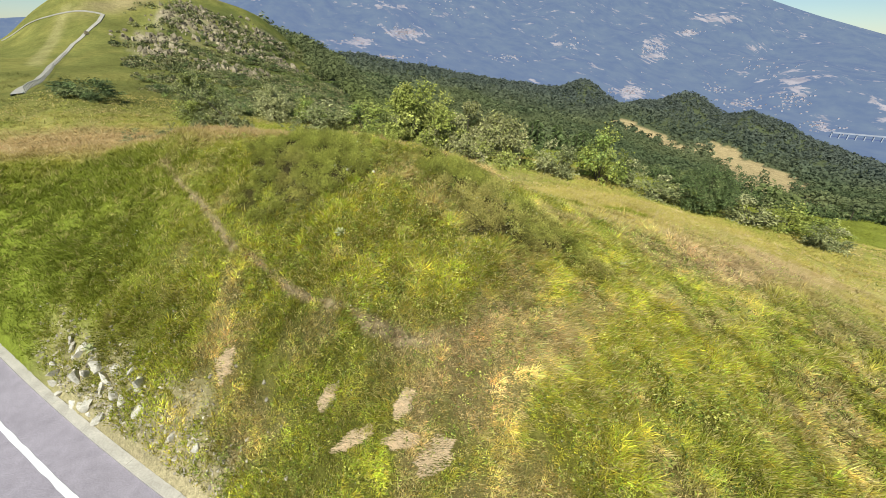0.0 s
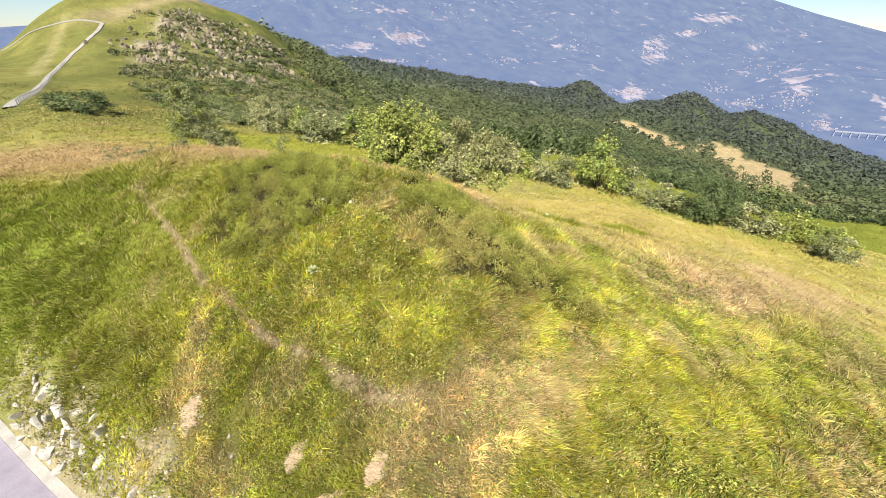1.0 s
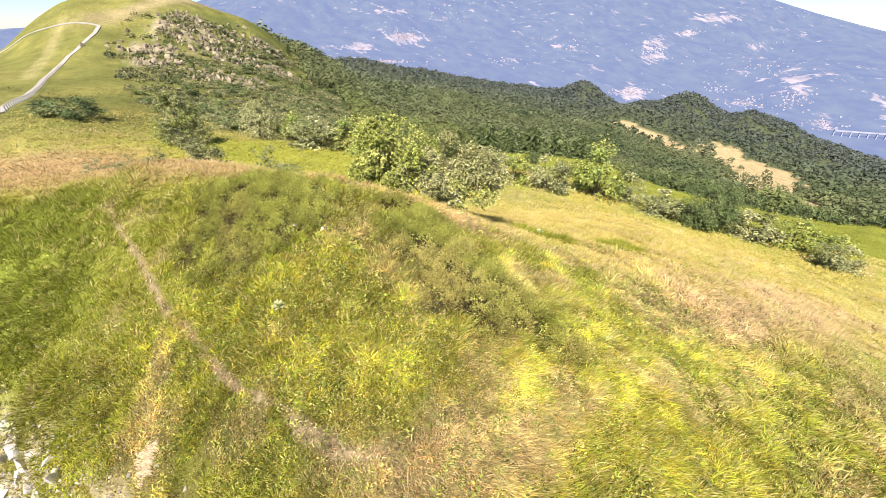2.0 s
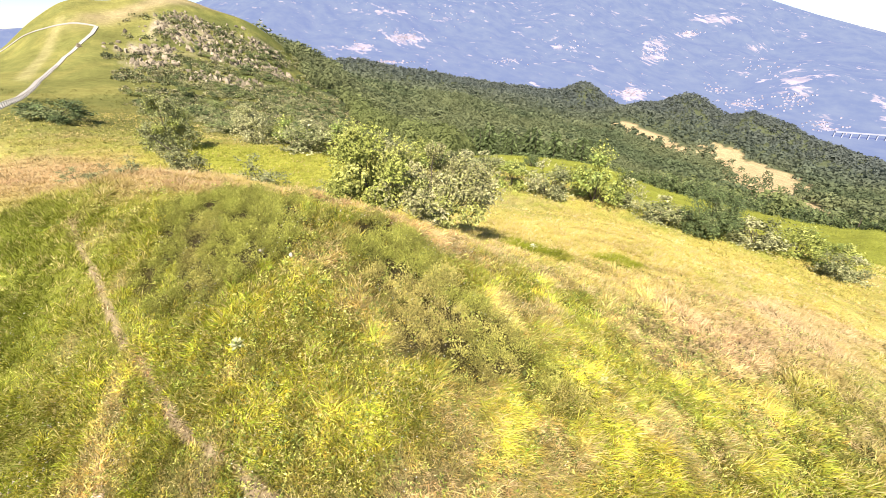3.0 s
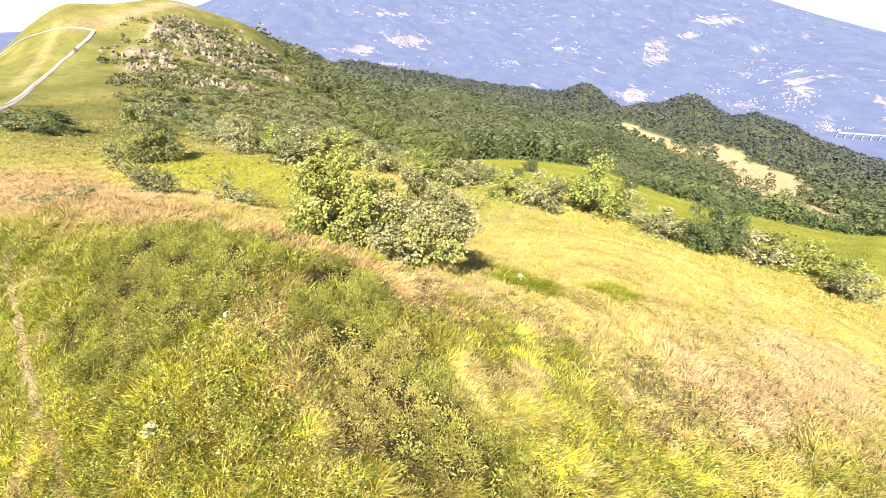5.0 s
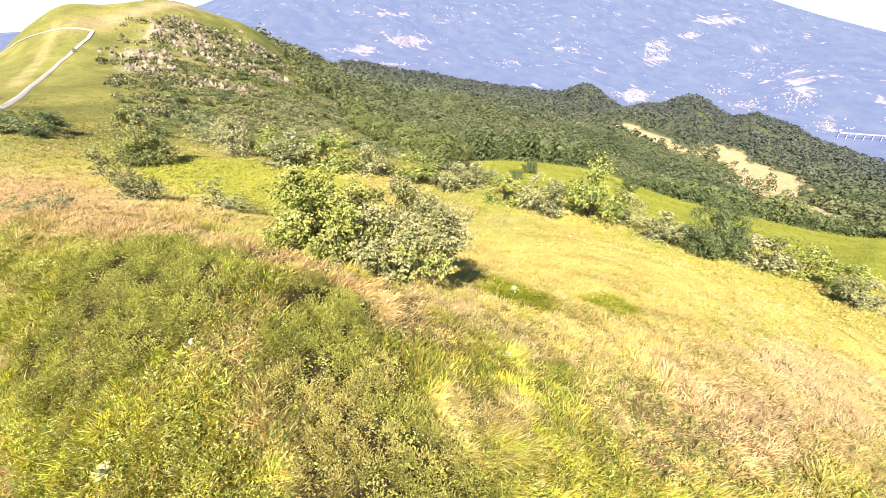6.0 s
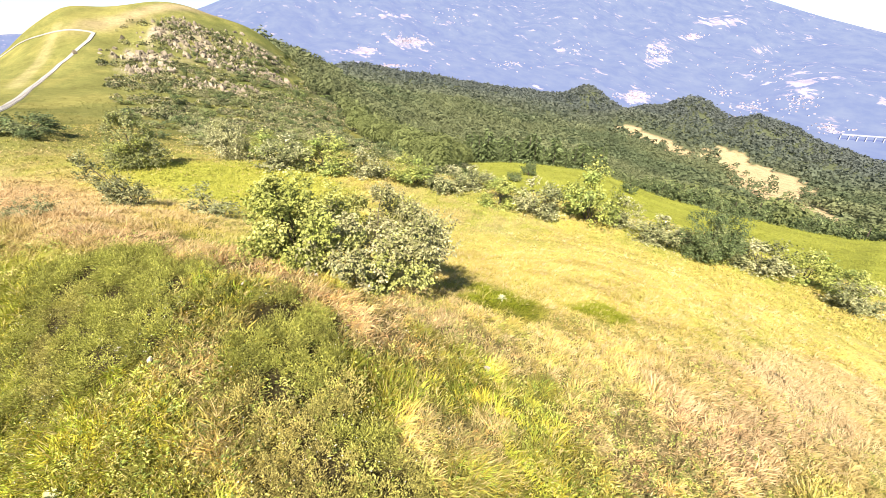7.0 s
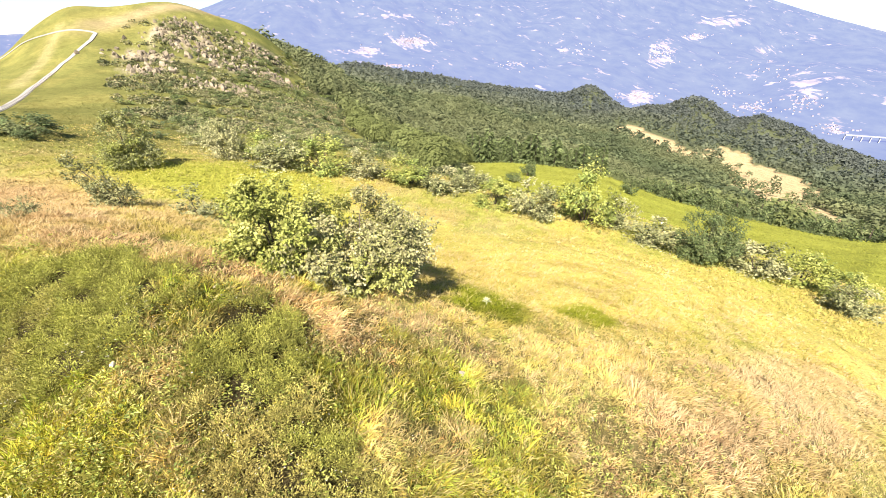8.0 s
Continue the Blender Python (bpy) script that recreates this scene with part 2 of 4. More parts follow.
PATCHES = (  # colour, strength, centre, half axes, turn
    (STRAW, 0.9, 13.0, 13.6, 4.2, 1.7, 22), (STRAW, 0.7, 17.5, 16.0, 4.0, 1.6, 20), (STRAW, 0.55, 9.5, 11.2, 2.6, 1.2, 15),
    (RUST, 0.6, -4.0, 14.6, 4.2, 0.9, -20), (RUST, 0.55, -9.5, 16.8, 4.0, 1.6, -15), (RUST, 0.45, 1.5, 12.2, 1.8, 0.6, -25),
    (STRAW, 0.6, 3.5, 13.4, 2.2, 0.8, -20), (RUST, 0.5, -27.0, 27.0, 7.0, 4.0, -20), (STRAW, 0.6, -13.0, 19.5, 4.0, 1.6, -10),
    (YELLOW, 0.8, 9.0, 24.0, 8.0, 5.0, -10), (YELLOW, 0.7, 20.0, 26.0, 8.0, 5.0, -30), (YELLOW, 0.6, 8.0, 15.5, 4.0, 2.2, -15),
    (DEEP, 1.0, 5.5, 16.7, 1.2, 1.3, 0), (DEEP, 0.95, 9.2, 17.1, 1.0, 0.7, 0), (LIME, 0.55, -0.6, 7.4, 1.4, 1.0, 20), (LIME, 0.8, 0.6, 6.6, 0.9, 0.7, 0),
    (RUST, 0.6, -20.0, 24.0, 9.0, 4.5, -20), (GREEN * 1.25, 0.85, -13.0, 35.5, 8.0, 5.0, -10), (LIME, 0.7, -4.0, 28.0, 6.0, 3.0, -10),
    (MOIST, 0.95, -17.5, 11.0, 6.5, 4.5, -30), (MOIST, 0.85, -14.0, 14.0, 5.0, 3.2, -30), (STRAW, 0.7, 1.6, 5.2, 1.5, 0.8, 20), (RUST, 0.3, -4.9, 6.7, 0.5, 0.9, 0),
)


def cover(x, y):
    """Colour of what grows at a place, and how heathy it is there."""
    n1, n2, n3 = fbm(x / 3.1, y / 3.1, 41, 4), fbm(x / 1.1, y / 1.1, 47, 3), fbm(x / 9.0, y / 9.0, 53, 3)
    crest = smooth(-1.5, 5.5, (y - 12.5) + 0.42 * x + 1.2 * n1)
    base = GREEN + (LIME - GREEN) * smooth(-0.5, 0.7, n1)[:, None]
    base = base + (STRAW - base) * (smooth(0.0, 0.9, n2 + 0.3 * n3) * 0.5)[:, None]
    pale = LIME + (0.03, 0.035, 0.035)
    dry = pale + (YELLOW - pale) * smooth(-0.4, 0.6, n1)[:, None]
    dry = dry + (STRAW - dry) * (smooth(-0.1, 0.8, n2 + 0.5 * n3) * 0.42)[:, None]
    col = base + (dry - base) * crest[:, None]
    for c, w, *where in PATCHES:
        col = col + (c - col) * (w * blot(x, y, *where))[:, None]
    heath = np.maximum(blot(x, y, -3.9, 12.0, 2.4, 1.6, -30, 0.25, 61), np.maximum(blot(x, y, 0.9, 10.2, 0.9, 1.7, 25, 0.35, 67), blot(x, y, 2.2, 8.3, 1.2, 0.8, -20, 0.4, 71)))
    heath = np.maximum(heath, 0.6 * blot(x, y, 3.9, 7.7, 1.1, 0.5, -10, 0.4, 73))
    # Beneath heath the ground takes the painted gap shade.
    col = col + (HEATH_GAP - col) * heath[:, None]
    col = col + (EARTH - col) * (0.6 * footpath(x, y))[:, None]
    return col, heath


def woods(x, y):
    """1 under trees, 0 on open grass, for the land beyond the meadow."""
    dx, dy = x - ORIGIN[0], y - ORIGIN[1]
    r, az = np.hypot(dx, dy), np.degrees(np.arctan2(dx, dy))
    edge = np.interp(az, (-50, -32, -24, -18, -10, 0, 6, 20, 26, 40, 60), (900, 620, 420, 190, 100, 60, 145, 165, 155, 150, 150))
    w = smooth(0.92, 1.08, r / edge + 0.12 * fbm(x / 20, y / 20, 81, 3))
    w = w * (1 - smooth(2.5, 4, az) * smooth(21, 19.5, az) * smooth(172, 162, r))
    field = np.zeros_like(x)
    for ax, ay, bx, by, wide in ((283, 612, 298, 560, 40), (310, 562, 340, 540, 24), (425, 600, 345, 490, 24), (405, 510, 325, 375, 42), (283, 362, 233, 256, 32)):
        t = np.clip(((x - ax) * (bx - ax) + (y - ay) * (by - ay)) / ((bx - ax) ** 2 + (by - ay) ** 2), 0, 1)
        gap = np.hypot(x - ax - t * (bx - ax), y - ay - t * (by - ay)) + 16 * fbm(x / 18, y / 18, 83, 4)
        field = np.maximum(field, smooth(wide + 4, wide - 4, gap))
    return w * (1 - field), field


OUTCROPS = ((-100, 181, 10, 5), (-90, 184, 11, 7), (-89, 168, 9, 6), (-97, 150, 8, 6), (-77, 161, 10, 7), (-69, 166, 9, 8), (-76, 190, 9, 6), (-63, 128, 9, 6), (-86, 134, 6, 5), (-64, 168, 7, 6), (-98, 169, 8, 6))


def land_colour(x, y):
    dx, dy = x - ORIGIN[0], y - ORIGIN[1]
    r, az = np.hypot(dx, dy), np.degrees(np.arctan2(dx, dy))
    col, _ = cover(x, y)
    # Dark soil near ORIGIN, with shade between the blades put into its colour.
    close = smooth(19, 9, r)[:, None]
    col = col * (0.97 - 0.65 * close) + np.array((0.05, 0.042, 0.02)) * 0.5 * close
    col = col + (EARTH - col) * (0.3 * footpath(x, y))[:, None]
    n = fbm(x / 12, y / 12, 91, 4)
    pasture = np.array((0.125, 0.14, 0.036)) + (np.array((0.185, 0.185, 0.05)) - np.array((0.125, 0.14, 0.036))) * smooth(-0.6, 0.5, n + 0.6 * fbm(x / 3.5, y / 3.5, 93, 3))[:, None]
    left = smooth(-20, -36, az)
    pasture = pasture + (np.array((0.22, 0.18, 0.07)) - pasture) * (left * 0.2)[:, None]
    bright = smooth(0, 8, az) * smooth(145, 120, r)
    pasture = pasture + (np.array((0.25, 0.27, 0.04)) - pasture) * (0.8 * bright)[:, None]
    col = col + (pasture - col) * smooth(34, 60, r)[:, None]
    scree = np.zeros_like(x)
    for cx, cy, rx, ry in OUTCROPS:
        scree = np.maximum(scree, blot(x, y, cx, cy, rx, ry, 15, 0.5, 95))
    dirt = smooth(-0.1, 0.5, fbm(x / 4, y / 4, 96, 4))
    col = col + (np.array((0.34, 0.29, 0.20)) - col) * (0.85 * scree * dirt)[:, None]
    brake = smooth(-38, -30, az) * smooth(-8, -16, az) * smooth(60, 100, r) * smooth(-0.1, 0.5, fbm(x / 7, y / 7, 98, 4))
    col = col + (np.array((0.09, 0.10, 0.035)) - col) * (0.7 * brake)[:, None]
    ridge = smooth(7, 2, np.abs((x + 124) * 0.86 - (y - 166) * 0.22) ) * smooth(150, 170, y) * smooth(260, 220, y)
    col = col + (np.array((0.30, 0.24, 0.13)) - col) * (0.7 * ridge * smooth(-60, -90, x))[:, None]
    track = smooth(3.0, 1.0, np.abs((x + 134.5) - (165 - y) * 0.42 - 0.003 * (165 - y) ** 2)) * smooth(95, 105, y) * smooth(168, 162, y) * smooth(-85, -95, x)
    col = col + (np.array((0.30, 0.27, 0.12)) - col) * (0.6 * track)[:, None]
    w, field = woods(x, y)
    col = col + (FOREST - col) * w[:, None]
    col = col + (TAN - col) * (field * smooth(200, 260, r))[:, None]
    s = (y - kerb_y(x)) * 0.876
    bank = smooth(2.2, 0.6, s + 0.5 * fbm(x / 0.8, y / 0.8, 97, 3)) * smooth(50, 40, r) * smooth(-2.5, -5.5, x) * smooth(-14.0, -11.0, x)
    col = col + (np.array((0.36, 0.30, 0.19)) - col) * (0.7 * bank)[:, None]
    return col


# ---- ground: one sheet, finer towards the front ----
azs = np.radians(np.concatenate([np.arange(-180, -105, 5.0), np.arange(-105, -60, 0.6), np.arange(-60, 60, 0.42), np.arange(60, 180, 4.0)]))
rads = np.concatenate([np.linspace(0.02, 24, 120), np.geomspace(24.3, 1760, 160)])
ga, gr = np.meshgrid(azs, rads)
gx, gy = ORIGIN[0] + (gr * np.sin(ga)).ravel(), ORIGIN[1] + (gr * np.cos(ga)).ravel()
na, nr = len(azs), len(rads)
ii, jj = np.meshgrid(np.arange(nr - 1), np.arange(na), indexing="ij")
quads = np.stack([ii * na + jj, ii * na + (jj + 1) % na, (ii + 1) * na + (jj + 1) % na, (ii + 1) * na + jj], -1).reshape(-1, 4)
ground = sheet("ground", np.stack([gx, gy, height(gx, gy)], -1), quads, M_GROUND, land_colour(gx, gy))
tagged(ground, "grassy mountain meadow falling to wooded slopes", "ground", kind="structure")

# ---- far mountainside across the valley ----
FLOOR = (-6, -5, -4, -2.6, -2.9, -4.2, -5.6, -6.8, -8.2, -9.2, -10)
CREST = (0.0, 0.7, 2.4, 6, 8, 8.5, 8, 7, 4.7, 1.5, -1)


def far_side(az, r):
    """Height of the valley floor and of the slope beyond it."""
    a0, a1 = spline(az, AZ[2:13], np.array(FLOOR)), spline(az, AZ[2:13], np.array(CREST))
    z0, z1 = 2500 * np.tan(np.radians(a0)), 4750 * np.tan(np.radians(a1))
    t = np.clip((r - 2300) / 2450, 0, 1)
    x, y = r * np.sin(np.radians(az)), r * np.cos(np.radians(az))
    gully = fbm(x / 700, y / 1100, 101, 5)
    z = z0 + (z1 - z0) * t ** 1.15 + gully * 95 * smooth(2300, 3100, r) * smooth(4800, 4200, r)
    return ORIGIN[2] + z - smooth(2300, 1750, r) * 190


baz, brr = np.meshgrid(np.linspace(-64, 64, 360), np.linspace(1750, 4750, 130))
bx, by = ORIGIN[0] + (brr * np.sin(np.radians(baz))).ravel(), ORIGIN[1] + (brr * np.cos(np.radians(baz))).ravel()
bz = far_side(np.clip(baz, -50, 50).ravel(), brr.ravel())
ii, jj = np.meshgrid(np.arange(129), np.arange(359), indexing="ij")
quads = np.stack([ii * 360 + jj, (ii + 1) * 360 + jj, (ii + 1) * 360 + jj + 1, ii * 360 + jj + 1], -1).reshape(-1, 4)[:, ::-1]


VILLAGES = (  # bearing, elevation, houses, spread in both
    (-5.0, -0.4, 150, 1.5, 0.35), (-7.3, -3.2, 60, 2.2, 0.15), (-10.7, -1.4, 20, 1.5, 0.3), (23.6, -6.3, 90, 1.2, 0.4), (28.1, 0.2, 60, 0.9, 0.2), (25.0, -1.6, 70, 1.3, 0.7), (35.3, -6.7, 70, 1.6, 0.35),
    (39.3, -5.8, 60, 1.6, 0.7), (42.5, -8.0, 40, 1.2, 0.45), (8.1, -3.0, 24, 2.4, 0.5), (-1.0, 2.4, 24, 3.0, 0.6), (36.0, -3.0, 50, 2.5, 1.0), (32.4, -5.3, 30, 1.2, 0.5), (16.0, -1.0, 20, 3.0, 1.2))
# fields and bare ground: bearing, elevation, half spreads, how open
CLEARINGS = ((-10.7, -1.5, 2.0, 0.5, 1.0), (-5.0, -0.5, 2.6, 0.8, 0.8), (-7.0, -3.2, 3.0, 0.25, 0.8), (23.6, -6.2, 1.7, 0.75, 1.0), (25.2, -1.5, 1.6, 1.5, 0.8), (28.1, 0.2, 1.2, 0.35, 0.9), (30.5, 1.6, 2.6, 0.5, 0.8),
    (34.6, -1.0, 1.6, 0.7, 0.6), (39.3, -4.6, 2.0, 1.4, 0.6), (42.5, -7.8, 1.4, 0.9, 0.8), (35.4, -6.8, 2.0, 0.4, 0.8), (-8.0, 2.4, 4.5, 0.35, 0.6), (8.1, -3.0, 4.0, 0.6, 0.4), (47.0, -6.0, 2.0, 1.6, 0.6), (2.0, 1.5, 5.0, 0.8, 0.35))


def across(az, el):
    """Where a bearing and an elevation from ORIGIN meet the far mountainside."""
    r = np.linspace(2000, 4700, 900)
    e = np.degrees(np.arctan2(far_side(np.full_like(r, az), r) - ORIGIN[2], r))
    k = int(np.argmax(e > el))
    return r[k] if e[k] > el else 2500.0


def openness(x, y):
    """How much of the far slope is cleared: fields, terraces, bare rock."""
    dx, dy = x - ORIGIN[0], y - ORIGIN[1]
    az, r = np.degrees(np.arctan2(dx, dy)), np.hypot(dx, dy)
    el = np.degrees(np.arctan2(far_side(np.clip(az, -50, 50), r) - ORIGIN[2], r))
    out = np.full_like(x, 0.12)
    for a, e, wide, tall, amount in CLEARINGS:
        out = np.maximum(out, amount * np.exp(-((az - a) / wide) ** 2 - ((el - e) / tall) ** 2))
    return out


def far_slope():
    """Woods broken by crisp-edged clearings, with an even blue glow in place of haze."""
    mat = bpy.data.materials.new("distant_slope")
    mat.use_nodes = True
    nt = mat.node_tree
    bsdf = nt.nodes["Principled BSDF"]
    bsdf.inputs["Roughness"].default_value, bsdf.inputs["Specular IOR Level"].default_value = 1.0, 0.0
    # Blue emission imitates hazy air in front of the slope.
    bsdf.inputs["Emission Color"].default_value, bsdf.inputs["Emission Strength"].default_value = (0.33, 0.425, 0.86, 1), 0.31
    place = nt.nodes.new("ShaderNodeNewGeometry")
    mask = nt.nodes.new("ShaderNodeVertexColor")
    mask.layer_name = "tint"

    def grain(scale, stretch, detail=6):
        turn = nt.nodes.new("ShaderNodeMapping")
        turn.vector_type = "TEXTURE"
        turn.inputs["Rotation"].default_value = (0, 0, radians(-48))
        turn.inputs["Scale"].default_value = stretch
        tex = nt.nodes.new("ShaderNodeTexNoise")
        tex.inputs["Scale"].default_value, tex.inputs["Detail"].default_value, tex.inputs["Roughness"].default_value = scale, detail, 0.62
        nt.links.new(place.outputs["Position"], turn.inputs["Vector"])
        nt.links.new(turn.outputs[0], tex.inputs["Vector"])
        return tex.outputs["Fac"]

    def mixed(fac, a, b):
        node = nt.nodes.new("ShaderNodeMix")
        node.data_type = "RGBA"
        nt.links.new(fac, node.inputs[0])
        for socket, c in ((node.inputs[6], a), (node.inputs[7], b)):
            if isinstance(c, tuple):
                socket.default_value = (*c, 1)
            else:
                nt.links.new(c, socket)
        return node.outputs[2]

    def span(value, a, b):
        node = nt.nodes.new("ShaderNodeMapRange")
        node.inputs["From Min"].default_value, node.inputs["From Max"].default_value = a, b
        nt.links.new(value, node.inputs["Value"])
        return node.outputs[0]

    woods_tone = mixed(span(grain(0.012, (1.4, 1, 1), 9), 0.36, 0.64), (0.020, 0.030, 0.018), (0.045, 0.056, 0.030))
    bare_tone = mixed(span(grain(0.016, (1.8, 1, 1)), 0.4, 0.6), (0.13, 0.105, 0.06), (0.24, 0.195, 0.14))
    total = nt.nodes.new("ShaderNodeMath")
    total.operation = "MULTIPLY_ADD"
    total.inputs[1].default_value = 0.34
    nt.links.new(mask.outputs[0], total.inputs[0])
    bands = nt.nodes.new("ShaderNodeMath")
    bands.operation = "MULTIPLY_ADD"
    bands.inputs[1].default_value = 0.40
    nt.links.new(grain(0.0022, (3.0, 1, 1), 3), bands.inputs[0])
    nt.links.new(grain(0.022, (1.9, 1, 1), 9), bands.inputs[2])
    nt.links.new(bands.outputs[0], total.inputs[2])
    nt.links.new(mixed(span(total.outputs[0], 0.86, 0.93), woods_tone, bare_tone), bsdf.inputs["Base Color"])
    return mat


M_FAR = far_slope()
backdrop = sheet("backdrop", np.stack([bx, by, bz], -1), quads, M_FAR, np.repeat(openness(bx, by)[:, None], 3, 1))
tagged(backdrop, "wooded mountainside across the valley, blue glow standing in for haze", "mountain", kind="structure")


# ---- road past the foot of the bank ----
def ribbon(name, s0, s1, z, xs, mat, thick, parent=None, line=kerb_y):
    """A slab between two offsets from the kerb's line."""
    yk = line(xs)
    slope = np.gradient(yk, xs)
    n = np.stack([-slope, np.ones_like(slope)], -1) / np.sqrt(1 + slope ** 2)[:, None]
    rows = []
    for s, dz in ((s0, -thick), (s0, 0), (s1, 0), (s1, -thick)):
        rows.append(np.stack([xs + n[:, 0] * s, yk + n[:, 1] * s, np.full_like(xs, z + dz)], -1))
    verts = np.stack(rows, 1).reshape(-1, 3)
    k = len(xs)
    i = np.arange(k - 1)[:, None]
    j = np.arange(4)[None, :]
    faces = np.stack([i * 4 + j, i * 4 + (j + 1) % 4, (i + 1) * 4 + (j + 1) % 4, (i + 1) * 4 + j], -1).reshape(-1, 4)
    ends = np.array([[3, 2, 1, 0], [4 * k - 4, 4 * k - 3, 4 * k - 2, 4 * k - 1]])
    return sheet(name, verts, np.concatenate([faces, ends])[:, ::-1], mat, smoothed=False, parent=parent)


XS = np.linspace(-46, 12, 420)
road = tagged(ribbon("road", -6.4, 0.0, ROAD_Z, XS, M_ASPHALT, 0.12), "grey asphalt mountain road with a white edge line", "road", kind="structure")
ribbon("edge_line", -1.11 + 0.014 * fbm(XS / 0.5, XS * 0 + 3, 201, 3), -0.97 + 0.014 * fbm(XS / 0.4, XS * 0 + 9, 203, 3), ROAD_Z + 0.004, XS, M_PAINT, 0.004, road)
ribbon("far_edge_line", -5.9, -5.74, ROAD_Z + 0.004, XS, M_PAINT, 0.004, road)
kerb = tagged(new("kerb"), "pale concrete kerb between road and bank", "kerb", kind="structure")
x0 = -24.0
while x0 < 11:
    x1 = x0 + 1.8
    ribbon("kerb_stone", 0.006, 0.25 + random.uniform(-0.01, 0.01), ROAD_Z + 0.10 + random.uniform(-0.004, 0.004), np.linspace(x0, x1 - 0.008, 5), M_CONCRETE, 0.22, kerb)
    x0 = x1


# ---- blades and leaves ----
def kites(roots, ways, length, width, bend, rng, facing=None):
    """Leaves: root, left edge, tip and right edge of each, drooping by bend; facing: where their faces turn."""
    n = len(roots)
    ways = ways / np.linalg.norm(ways, axis=1, keepdims=True)
    aim = rng.normal(size=(n, 3))
    side = np.cross(ways, aim if facing is None else facing + 0.45 * aim)
    side /= np.linalg.norm(side, axis=1, keepdims=True) + 1e-9
    length, width, bend = (np.broadcast_to(np.asarray(a, float), (n,))[:, None] for a in (length, width, bend))
    mid = roots + ways * length * 0.5
    tip = roots + ways * length
    flat = ways * (1, 1, 0)
    tip = tip + flat * length * bend * 0.5 - np.array((0, 0, 1)) * length * bend
    verts = np.stack([roots, mid - side * width / 2, tip, mid + side * width / 2], 1)
    return verts.reshape(-1, 3), np.arange(4 * n).reshape(-1, 4)


def slips(roots, ways, length, width, rng, facing=None):
    """Leaves as single triangles, for what stays far off."""
    verts, _ = kites(roots, ways, length, width, 0.15, rng, facing)
    v = verts.reshape(-1, 4, 3)
    v = np.stack([v[:, 1] * 1.1 - v[:, 0] * 0.1 - (v[:, 2] - v[:, 0]) * 0.35, v[:, 3] * 1.1 - v[:, 0] * 0.1 - (v[:, 2] - v[:, 0]) * 0.35, v[:, 2]], 1)
    return v.reshape(-1, 3), np.arange(len(v) * 3).reshape(-1, 3)


def on_ground(x, y, up=0.0):
    return np.stack([x, y, height(x, y) + up], -1)


rng = np.random.default_rng(4)


def scatter(n, x0, x1, y0, y1, power, near):
    """Places in a rectangle, thinning with distance from the walk."""
    out = []
    have = 0
    while have < n:
        x, y = rng.uniform(x0, x1, 400000), rng.uniform(y0, y1, 400000)
        d = np.hypot(x - 2.0, (y - 3.0))
        keep = rng.random(400000) < (near / np.maximum(d, near)) ** power
        out.append(np.stack([x[keep], y[keep]], -1))
        have += int(keep.sum())
    return np.concatenate(out)[:n].T


